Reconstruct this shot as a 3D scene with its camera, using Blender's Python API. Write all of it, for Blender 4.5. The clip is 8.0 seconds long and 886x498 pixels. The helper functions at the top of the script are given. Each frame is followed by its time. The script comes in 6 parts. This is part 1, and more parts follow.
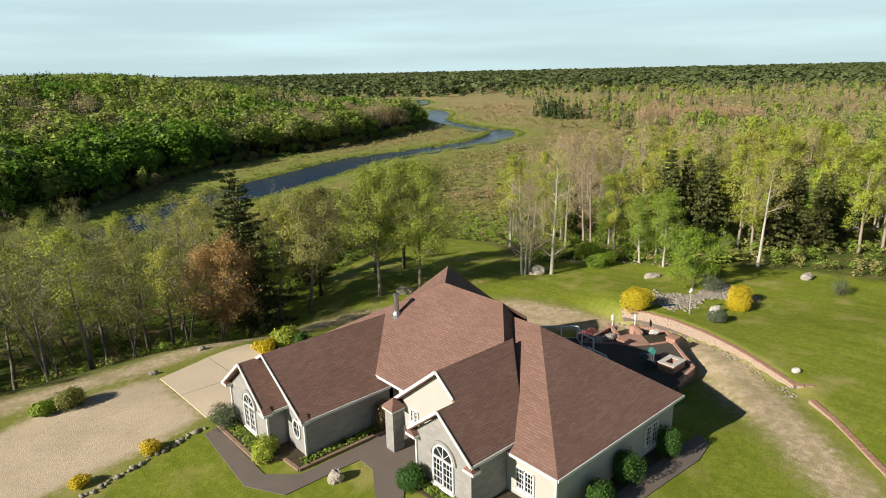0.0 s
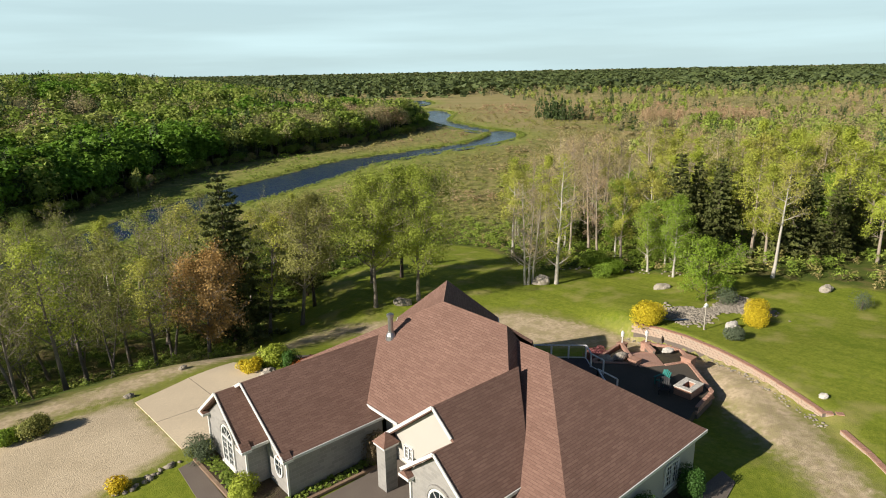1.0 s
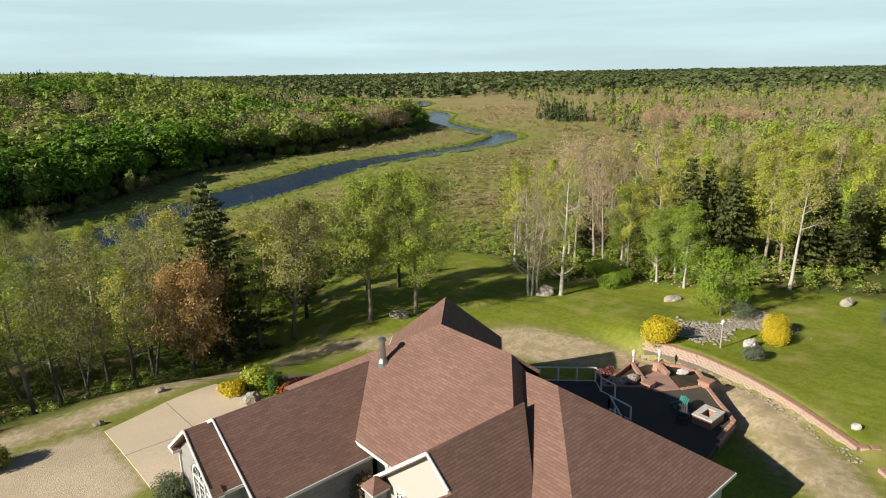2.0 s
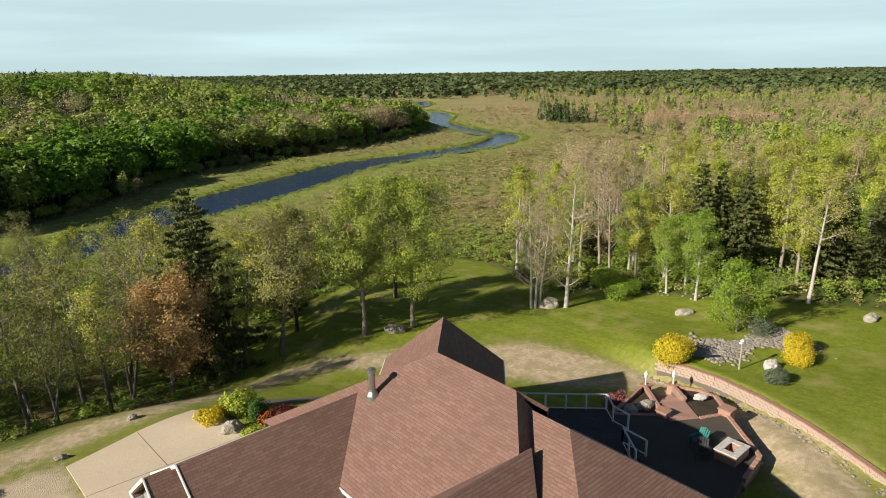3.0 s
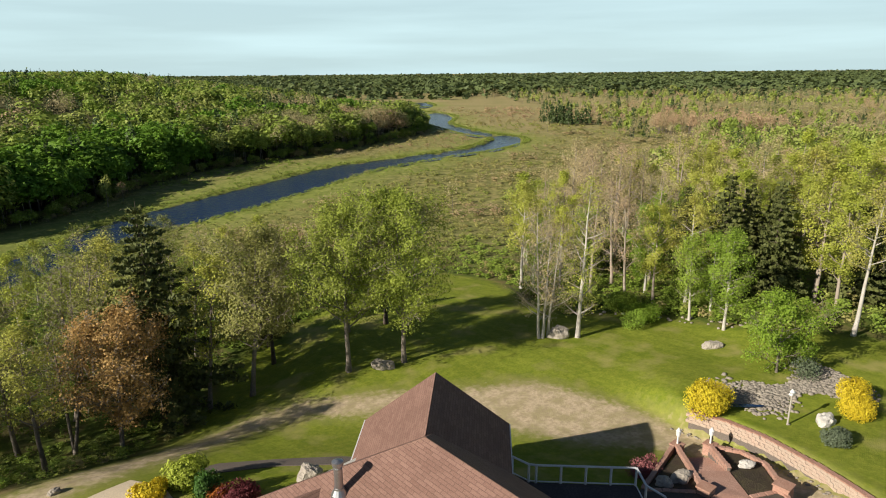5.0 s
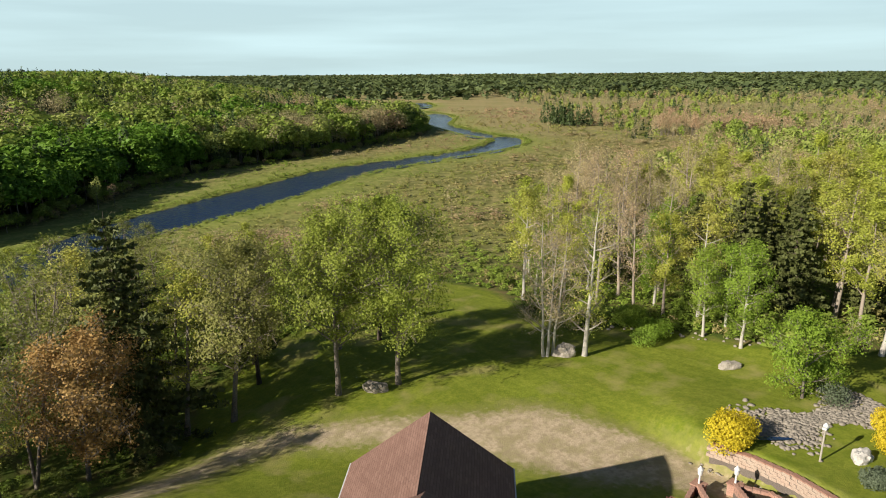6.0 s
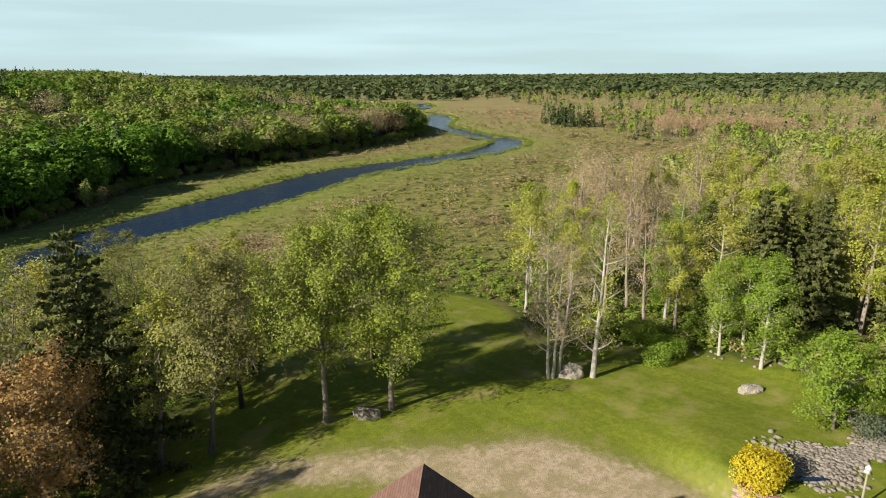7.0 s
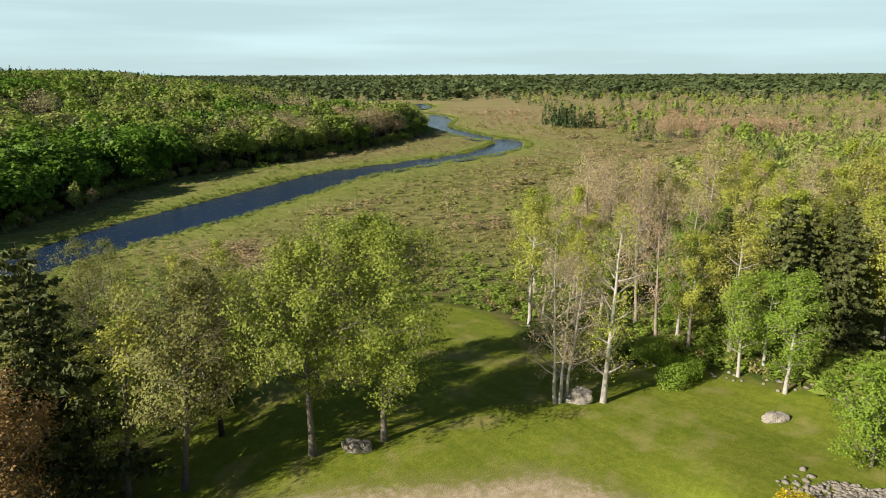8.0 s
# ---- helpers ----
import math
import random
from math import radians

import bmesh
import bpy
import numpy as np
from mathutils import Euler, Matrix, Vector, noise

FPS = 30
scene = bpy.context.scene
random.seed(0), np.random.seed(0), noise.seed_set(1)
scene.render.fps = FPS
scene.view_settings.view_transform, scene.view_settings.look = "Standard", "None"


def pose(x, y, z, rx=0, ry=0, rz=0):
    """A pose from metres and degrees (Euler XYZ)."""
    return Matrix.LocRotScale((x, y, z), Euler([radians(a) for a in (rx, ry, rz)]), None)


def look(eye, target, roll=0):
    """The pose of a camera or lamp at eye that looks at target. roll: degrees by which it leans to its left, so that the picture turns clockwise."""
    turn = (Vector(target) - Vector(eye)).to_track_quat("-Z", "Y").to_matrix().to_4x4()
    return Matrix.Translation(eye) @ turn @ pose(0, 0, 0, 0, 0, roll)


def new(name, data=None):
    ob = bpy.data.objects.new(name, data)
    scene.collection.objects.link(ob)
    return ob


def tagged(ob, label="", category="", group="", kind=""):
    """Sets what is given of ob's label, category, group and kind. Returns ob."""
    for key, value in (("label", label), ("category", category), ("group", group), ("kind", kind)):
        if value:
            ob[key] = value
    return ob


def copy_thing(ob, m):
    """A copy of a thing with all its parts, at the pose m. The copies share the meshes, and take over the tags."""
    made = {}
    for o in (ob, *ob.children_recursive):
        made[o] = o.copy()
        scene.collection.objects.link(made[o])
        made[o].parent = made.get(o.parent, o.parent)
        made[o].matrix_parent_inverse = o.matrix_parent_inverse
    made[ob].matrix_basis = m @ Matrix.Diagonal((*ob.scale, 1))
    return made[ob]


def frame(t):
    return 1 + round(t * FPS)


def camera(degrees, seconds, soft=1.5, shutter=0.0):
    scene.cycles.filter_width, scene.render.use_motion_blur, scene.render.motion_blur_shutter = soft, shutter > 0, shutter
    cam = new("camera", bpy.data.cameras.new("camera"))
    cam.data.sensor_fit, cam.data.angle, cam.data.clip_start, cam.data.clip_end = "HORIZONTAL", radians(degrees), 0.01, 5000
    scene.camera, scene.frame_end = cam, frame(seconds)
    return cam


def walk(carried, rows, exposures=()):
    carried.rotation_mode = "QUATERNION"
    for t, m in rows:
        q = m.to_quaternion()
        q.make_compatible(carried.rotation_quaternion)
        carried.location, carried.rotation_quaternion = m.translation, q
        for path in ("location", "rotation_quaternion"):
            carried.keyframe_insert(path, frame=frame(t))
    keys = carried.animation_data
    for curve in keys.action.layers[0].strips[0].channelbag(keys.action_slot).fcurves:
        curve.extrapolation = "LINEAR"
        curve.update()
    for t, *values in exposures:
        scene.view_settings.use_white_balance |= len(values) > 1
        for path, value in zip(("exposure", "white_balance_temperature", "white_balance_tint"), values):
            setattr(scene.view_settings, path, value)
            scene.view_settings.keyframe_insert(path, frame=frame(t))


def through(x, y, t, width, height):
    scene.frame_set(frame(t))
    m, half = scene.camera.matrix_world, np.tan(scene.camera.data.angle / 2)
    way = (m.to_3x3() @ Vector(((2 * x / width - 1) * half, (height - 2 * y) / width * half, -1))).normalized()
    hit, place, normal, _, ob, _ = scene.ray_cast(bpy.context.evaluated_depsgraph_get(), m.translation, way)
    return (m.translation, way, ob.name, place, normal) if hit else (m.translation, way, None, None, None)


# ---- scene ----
cam = camera(69.6, 8.0, soft=1.0)
PATH = [
    (0, look((0.398, -0.913, 23.304), (6.729, 6.311, 20.523), -1.28)),
    (0.5, look((1.585, 0.346, 23.264), (7.912, 7.574, 20.488), -1.20)),
    (1, look((2.792, 1.617, 23.223), (9.118, 8.849, 20.450), -1.12)),
    (1.5, look((4.020, 2.900, 23.180), (10.343, 10.135, 20.411), -1.05)),
    (3, look((7.805, 6.825, 23.045), (14.124, 14.068, 20.285), -0.84)),
    (3.5, look((9.096, 8.159, 22.997), (15.414, 15.403, 20.240), -0.77)),
    (4, look((10.400, 9.505, 22.949), (16.717, 16.751, 20.195), -0.70)),
    (4.5, look((11.713, 10.865, 22.900), (18.031, 18.112, 20.149), -0.64)),
    (6, look((15.704, 15.025, 22.752), (22.025, 22.272, 20.009), -0.45)),
    (6.5, look((17.045, 16.439, 22.702), (23.368, 23.685, 19.962), -0.40)),
    (7, look((18.389, 17.866, 22.653), (24.715, 25.111, 19.915), -0.34)),
    (7.5, look((19.735, 19.307, 22.604), (26.064, 26.550, 19.868), -0.28)),
    (8, look((21.081, 20.763, 22.556), (27.413, 28.004, 19.822), -0.23)),
]
walk(cam, PATH)
R2 = math.sqrt(0.5)


def XY(s, r):
    """Plan place from metres ahead (s) and to the right (r) of the path's line."""
    return (s + r) * R2, (s - r) * R2


# ---- world, sun, exposure ----
SUN_EL, SUN_AZ = 27.0, 277.0
world = bpy.data.worlds.new("world")
scene.world = world
world.use_nodes = True
wn = world.node_tree.nodes
wl = world.node_tree.links
wn.clear()
w_out = wn.new("ShaderNodeOutputWorld")
w_bg = wn.new("ShaderNodeBackground")
w_sky = wn.new("ShaderNodeTexSky")
w_sky.sky_type = "NISHITA"
w_sky.sun_disc = False
w_sky.sun_elevation = radians(SUN_EL)
w_sky.sun_rotation = radians(SUN_AZ)
w_sky.air_density, w_sky.dust_density, w_sky.ozone_density = 1.0, 0.6, 1.5
w_co = wn.new("ShaderNodeTexCoord")
w_map = wn.new("ShaderNodeMapping")
w_map.inputs["Rotation"].default_value = (0, 0, radians(45))
w_map.inputs["Scale"].default_value = (1.2, 1.2, 16.0)
w_noise = wn.new("ShaderNodeTexNoise")
w_noise.inputs["Scale"].default_value = 1.6
w_noise.inputs["Detail"].default_value = 6
w_ramp = wn.new("ShaderNodeMapRange")
w_ramp.inputs["From Min"].default_value = 0.42
w_ramp.inputs["From Max"].default_value = 0.75
w_ramp.inputs["To Min"].default_value = 0.72
w_ramp.inputs["To Max"].default_value = 0.95
w_mix = wn.new("ShaderNodeMix")
w_mix.data_type = "RGBA"
w_mix.inputs["B"].default_value = (5.6, 7.45, 7.75, 1)
wl.new(w_co.outputs["Generated"], w_map.inputs["Vector"])
wl.new(w_map.outputs["Vector"], w_noise.inputs["Vector"])
wl.new(w_noise.outputs["Fac"], w_ramp.inputs["Value"])
w_sep = wn.new("ShaderNodeSeparateXYZ")
w_el = wn.new("ShaderNodeMapRange")
w_el.interpolation_type = "SMOOTHSTEP"
w_el.inputs["From Min"].default_value, w_el.inputs["From Max"].default_value = 0.10, 0.24
w_el.inputs["To Min"].default_value, w_el.inputs["To Max"].default_value = 1.0, 0.03
w_mul = wn.new("ShaderNodeMath")
w_mul.operation = "MULTIPLY"
wl.new(w_co.outputs["Generated"], w_sep.inputs["Vector"])
wl.new(w_sep.outputs["Z"], w_el.inputs["Value"])
wl.new(w_ramp.outputs["Result"], w_mul.inputs[0])
wl.new(w_el.outputs["Result"], w_mul.inputs[1])
wl.new(w_mul.outputs["Value"], w_mix.inputs["Factor"])
w_dim = wn.new("ShaderNodeMix")
w_dim.data_type = "RGBA"
w_dim.blend_type = "MULTIPLY"
w_dim.inputs["Factor"].default_value = 1.0
w_dim.inputs["B"].default_value = (0.25, 0.29, 0.35, 1)
wl.new(w_sky.outputs["Color"], w_dim.inputs["A"])
wl.new(w_dim.outputs["Result"], w_mix.inputs["A"])
wl.new(w_mix.outputs["Result"], w_bg.inputs["Color"])
w_bg.inputs["Strength"].default_value = 0.088
wl.new(w_bg.outputs["Background"], w_out.inputs["Surface"])

sun = new("sun", bpy.data.lights.new("sun", "SUN"))
sun.data.energy, sun.data.angle, sun.data.color = 5.0, radians(0.53), (1.0, 0.91, 0.78)
sun.rotation_euler = Vector((math.sin(radians(SUN_AZ - 180)), math.cos(radians(SUN_AZ - 180)), -math.tan(radians(SUN_EL)))).to_track_quat("-Z", "Y").to_euler()
scene.view_settings.exposure = 0.56


# ---- materials ----
def nodes_of(name, rough=0.8, spec=0.3):
    m = bpy.data.materials.new(name)
    m.use_nodes = True
    b = m.node_tree.nodes["Principled BSDF"]
    b.inputs["Roughness"].default_value = rough
    b.inputs["Specular IOR Level"].default_value = spec
    return m, m.node_tree.nodes, m.node_tree.links, b


def mixed(n, l, fac, a, b, mode="MIX"):
    x = n.new("ShaderNodeMix")
    x.data_type = "RGBA"
    x.blend_type = mode
    for key, v in (("Factor", fac), ("A", a), ("B", b)):
        if isinstance(v, (int, float)):
            x.inputs[key].default_value = v
        elif isinstance(v, tuple):
            x.inputs[key].default_value = (*v[:3], 1)
        else:
            l.new(v, x.inputs[key])
    return x.outputs["Result"]


def noise_fac(n, l, scale, detail=5, lo=0.35, hi=0.65, vector=None, stretch=None):
    t = n.new("ShaderNodeTexNoise")
    t.inputs["Scale"].default_value = scale
    t.inputs["Detail"].default_value = detail
    if vector is None:
        g = n.new("ShaderNodeNewGeometry")
        vector = g.outputs["Position"]
    if stretch:
        mp = n.new("ShaderNodeMapping")
        mp.inputs["Scale"].default_value = stretch
        l.new(vector, mp.inputs["Vector"])
        vector = mp.outputs["Vector"]
    l.new(vector, t.inputs["Vector"])
    r = n.new("ShaderNodeMapRange")
    r.inputs["From Min"].default_value, r.inputs["From Max"].default_value = lo, hi
    l.new(t.outputs["Fac"], r.inputs["Value"])
    return r.outputs["Result"]


def bumped(n, l, b, height, strength, dist):
    u = n.new("ShaderNodeBump")
    u.inputs["Strength"].default_value, u.inputs["Distance"].default_value = strength, dist
    l.new(height, u.inputs["Height"])
    l.new(u.outputs["Normal"], b.inputs["Normal"])


def plain(name, a, b_col, coarse=1.0, fine=12.0, rough=0.8, bump=0.3, dist=0.02, spec=0.3, metal=0.0):
    """Two colours mottled at two scales, with relief."""
    m, n, l, b = nodes_of(name, rough, spec)
    c = mixed(n, l, noise_fac(n, l, coarse), a, b_col)
    f = noise_fac(n, l, fine, 6)
    dark = tuple(v * 0.72 for v in a)
    c = mixed(n, l, f, dark, c)
    l.new(c, b.inputs["Base Color"])
    b.inputs["Metallic"].default_value = metal
    if bump:
        bumped(n, l, b, f, bump, dist)
    return m


def leafy(name, cols, through=0.35, rough=0.6, tone=True):
    """Foliage: hue by tree (Object Info or the 'tone' attribute) and by leaf, partly translucent."""
    m, n, l, b = nodes_of(name, rough, 0.2)
    if tone:
        at = n.new("ShaderNodeAttribute")
        at.attribute_name = "tone"
        src = at.outputs["Fac"]
    else:
        src = n.new("ShaderNodeObjectInfo").outputs["Random"]
    ramp = n.new("ShaderNodeValToRGB")
    e = ramp.color_ramp.elements
    while len(e) < len(cols):
        e.new(0.5)
    for i, c in enumerate(cols):
        e[i].position = i / max(1, len(cols) - 1)
        e[i].color = (*c, 1)
    l.new(src, ramp.inputs["Fac"])
    g = n.new("ShaderNodeNewGeometry")
    hs = n.new("ShaderNodeHueSaturation")
    mr = n.new("ShaderNodeMapRange")
    mr.inputs["To Min"].default_value, mr.inputs["To Max"].default_value = 0.75, 1.2
    l.new(g.outputs["Random Per Island"], mr.inputs["Value"])
    l.new(mr.outputs["Result"], hs.inputs["Value"])
    l.new(ramp.outputs["Color"], hs.inputs["Color"])
    l.new(hs.outputs["Color"], b.inputs["Base Color"])
    tr = n.new("ShaderNodeBsdfTranslucent")
    l.new(hs.outputs["Color"], tr.inputs["Color"])
    ms = n.new("ShaderNodeMixShader")
    ms.inputs["Fac"].default_value = through * 0.8
    l.new(b.outputs["BSDF"], ms.inputs[1])
    l.new(tr.outputs["BSDF"], ms.inputs[2])
    l.new(ms.outputs["Shader"], n["Material Output"].inputs["Surface"])
    return m


def coursed(name, a, b_col, mortar, bw, bh, joint=0.008, rough=0.85, offset=0.5, bump=0.6, dist=0.012, stain=None):
    """Courses of shingle, brick or stone laid by the face's own metres (UV)."""
    m, n, l, b = nodes_of(name, rough, 0.25)
    uv = n.new("ShaderNodeTexCoord").outputs["UV"]
    t = n.new("ShaderNodeTexBrick")
    t.offset = offset
    t.inputs["Scale"].default_value = 1.0
    t.inputs["Brick Width"].default_value, t.inputs["Row Height"].default_value = bw, bh
    t.inputs["Mortar Size"].default_value = joint
    t.inputs["Mortar Smooth"].default_value = 0.3
    t.inputs["Color1"].default_value, t.inputs["Color2"].default_value = (*a, 1), (*b_col, 1)
    t.inputs["Mortar"].default_value = (*mortar, 1)
    l.new(uv, t.inputs["Vector"])
    c = t.outputs["Color"]
    f = noise_fac(n, l, 30, 5, 0.3, 0.7)
    c = mixed(n, l, 0.35, c, mixed(n, l, f, tuple(v * 0.6 for v in a), tuple(min(1, v * 1.3) for v in b_col)))
    big = noise_fac(n, l, 0.45, 4)
    c = mixed(n, l, big, c, mixed(n, l, 0.22, c, stain or tuple(v * 0.7 for v in a)))
    l.new(c, b.inputs["Base Color"])
    inv = n.new("ShaderNodeMath")
    inv.operation = "SUBTRACT"
    inv.inputs[0].default_value = 1.0
    l.new(t.outputs["Fac"], inv.inputs[1])
    ad = n.new("ShaderNodeMath")
    ad.operation = "MULTIPLY_ADD"
    ad.inputs[1].default_value = 0.35
    l.new(f, ad.inputs[0])
    l.new(inv.outputs[0], ad.inputs[2])
    bumped(n, l, b, ad.outputs[0], bump, dist)
    return m


# dark joints on the roof paint the shadow line under each shingle course
M_ROOF = coursed("brown_shingle", (0.19, 0.108, 0.083), (0.27, 0.162, 0.127), (0.105, 0.063, 0.05), 0.45, 0.145, 0.012, 0.9, 0.5, 0.8, 0.02)
M_STONE = coursed("grey_stone_veneer", (0.37, 0.355, 0.335), (0.26, 0.25, 0.24), (0.40, 0.385, 0.36), 0.40, 0.20, 0.014, 0.85, 0.43, 0.7, 0.02)
M_CREAM = plain("cream_stucco", (0.52, 0.505, 0.46), (0.48, 0.465, 0.425), 0.5, 40, 0.9, 0.15, 0.01)
M_WHITE = plain("white_painted_trim", (0.80, 0.80, 0.78), (0.72, 0.72, 0.70), 1.2, 18, 0.5, 0.05, 0.005)
M_BRICK = plain("red_brick", (0.40, 0.22, 0.155), (0.47, 0.29, 0.22), 2.2, 25, 0.85, 0.4, 0.01)
M_PINK = plain("pink_brick_paving", (0.44, 0.25, 0.185), (0.52, 0.33, 0.26), 1.2, 22, 0.85, 0.3, 0.01)
M_BLOCK = plain("pale_wall_block", (0.50, 0.37, 0.29), (0.46, 0.39, 0.31), 1.5, 16, 0.9, 0.4, 0.015)
M_PAVE = plain("dark_patio_surface", (0.085, 0.075, 0.06), (0.12, 0.10, 0.08), 0.5, 20, 0.9, 0.3, 0.01)
M_WALK = plain("grey_brown_walk", (0.17, 0.14, 0.12), (0.21, 0.18, 0.15), 0.7, 26, 0.9, 0.2, 0.01)
M_DECK = plain("dark_deck_boards", (0.06, 0.05, 0.055), (0.09, 0.075, 0.075), 0.8, 14, 0.8, 0.2, 0.01)
M_CONC = plain("concrete_pad", (0.74, 0.62, 0.45), (0.66, 0.55, 0.40), 0.35, 16, 0.9, 0.2, 0.01)
M_ROCK = plain("pale_granite", (0.50, 0.45, 0.38), (0.33, 0.29, 0.24), 1.6, 9, 0.9, 0.8, 0.05)
M_PALE = plain("white_field_stone", (0.66, 0.63, 0.58), (0.50, 0.47, 0.42), 1.6, 9, 0.9, 0.6, 0.04)
M_SCREE = plain("grey_field_stone", (0.36, 0.32, 0.265), (0.23, 0.20, 0.165), 0.9, 7, 0.9, 0.6, 0.04)
M_STEEL = plain("galvanised_steel", (0.55, 0.55, 0.55), (0.42, 0.42, 0.42), 3, 20, 0.35, 0.05, 0.004, 0.5, 0.9)
M_RAIL = plain("white_rail_paint", (0.78, 0.79, 0.80), (0.68, 0.69, 0.71), 2, 20, 0.5, 0.05, 0.003)
M_TEAL = plain("teal_plastic", (0.02, 0.19, 0.17), (0.03, 0.15, 0.14), 2, 20, 0.5, 0.05, 0.003)
M_DARK = plain("dark_plastic", (0.03, 0.03, 0.035), (0.05, 0.05, 0.05), 2, 20, 0.5, 0.05, 0.003)
M_DOOR = plain("dark_stained_door", (0.10, 0.055, 0.035), (0.14, 0.08, 0.05), 2, 20, 0.6, 0.05, 0.003)
M_TIMBER = plain("weathered_timber", (0.27, 0.18, 0.12), (0.34, 0.25, 0.18), 2, 20, 0.9, 0.3, 0.01)
M_POST = plain("grey_weathered_post", (0.46, 0.42, 0.36), (0.38, 0.34, 0.29), 2, 18, 0.8, 0.1, 0.004)
M_SOIL = plain("planting_soil", (0.07, 0.05, 0.035), (0.10, 0.09, 0.04), 2, 14, 0.95, 0.6, 0.05)
M_BARK = plain("grey_bark", (0.20, 0.17, 0.14), (0.29, 0.26, 0.22), 1.5, 18, 0.9, 0.5, 0.02)
M_BARKD = plain("dark_conifer_bark", (0.09, 0.07, 0.055), (0.13, 0.10, 0.08), 1.5, 18, 0.9, 0.5, 0.02)
M_BIRCH = plain("white_birch_bark", (0.56, 0.53, 0.47), (0.40, 0.36, 0.31), 2.5, 14, 0.8, 0.3, 0.01)
M_TWIG = plain("pale_twig_bark", (0.40, 0.34, 0.27), (0.30, 0.25, 0.20), 0.6, 8, 0.9, 0.2, 0.01)
M_GLASS, gn, gl, gb = nodes_of("window_glass", 0.04, 0.5)
gb.inputs["Base Color"].default_value = (0.02, 0.025, 0.03, 1)
gb.inputs["IOR"].default_value = 1.5

L_SPRING = leafy("spring_leaves", [(0.44, 0.45, 0.085), (0.37, 0.43, 0.065), (0.48, 0.46, 0.11)], 0.45, tone=False)
L_MAPLE = leafy("lawn_maple_leaves", [(0.31, 0.37, 0.06), (0.28, 0.36, 0.055), (0.34, 0.37, 0.07)], 0.45, tone=False)
L_GREEN = leafy("fresh_green_leaves", [(0.20, 0.31, 0.035), (0.24, 0.35, 0.04), (0.17, 0.27, 0.03)], 0.45, tone=False)
L_BIRCH = leafy("birch_leaves", [(0.27, 0.39, 0.05), (0.24, 0.36, 0.045), (0.31, 0.41, 0.06)], 0.45, tone=False)
L_OLIVE = leafy("olive_spring_leaves", [(0.22, 0.26, 0.05), (0.26, 0.26, 0.075), (0.19, 0.24, 0.045)], 0.35, tone=False)
L_BUD = leafy("tan_buds", [(0.52, 0.42, 0.23), (0.50, 0.43, 0.21), (0.57, 0.42, 0.26)], 0.4, tone=False)
L_RUSSET = leafy("russet_leaves", [(0.42, 0.26, 0.09), (0.45, 0.30, 0.11)], 0.35, tone=False)
L_SPRUCE = leafy("spruce_needles", [(0.11, 0.125, 0.038), (0.125, 0.135, 0.04), (0.095, 0.115, 0.036)], 0.15, tone=False)
L_YELLOW = leafy("golden_foliage", [(0.62, 0.52, 0.035), (0.64, 0.46, 0.025)], 0.3, tone=False)
L_LIME = leafy("lime_foliage", [(0.44, 0.48, 0.075), (0.39, 0.46, 0.065)], 0.4, tone=False)
L_BOX = leafy("clipped_green_foliage", [(0.045, 0.11, 0.02), (0.06, 0.13, 0.02)], 0.2, tone=False)
L_GREY = leafy("grey_green_foliage", [(0.12, 0.15, 0.09), (0.10, 0.13, 0.07)], 0.2, tone=False)
L_PURPLE = leafy("purple_foliage", [(0.10, 0.022, 0.03), (0.13, 0.03, 0.035)], 0.25, tone=False)
L_ORANGE = leafy("orange_foliage", [(0.42, 0.15, 0.03), (0.36, 0.12, 0.03)], 0.3, tone=False)
L_BRONZE = leafy("bronze_foliage", [(0.20, 0.15, 0.08), (0.17, 0.13, 0.07)], 0.25, tone=False)
L_ROSE = leafy("rose_foliage", [(0.32, 0.12, 0.13), (0.25, 0.10, 0.09)], 0.3, tone=False)
F_LEAF = leafy("woodland_leaves", [(0.17, 0.25, 0.035), (0.23, 0.31, 0.05), (0.28, 0.35, 0.07), (0.33, 0.36, 0.10)], 0.35)
F_MAPLE = leafy("woodland_maple_leaves", [(0.11, 0.22, 0.02), (0.16, 0.28, 0.03)], 0.3)
F_BARE = leafy("woodland_bare_crowns", [(0.30, 0.29, 0.13), (0.36, 0.32, 0.16), (0.39, 0.33, 0.18), (0.46, 0.31, 0.19)], 0.3)
F_DARK = leafy("woodland_needles", [(0.045, 0.075, 0.022), (0.065, 0.095, 0.03), (0.08, 0.12, 0.04)], 0.12)
F_SCRUB = leafy("marsh_scrub", [(0.22, 0.31, 0.045), (0.29, 0.32, 0.075), (0.34, 0.31, 0.11), (0.38, 0.31, 0.15), (0.39, 0.28, 0.16)], 0.3)
F_FAR = leafy("far_forest_needles", [(0.085, 0.115, 0.045), (0.12, 0.155, 0.055), (0.17, 0.20, 0.07)], 0.2)


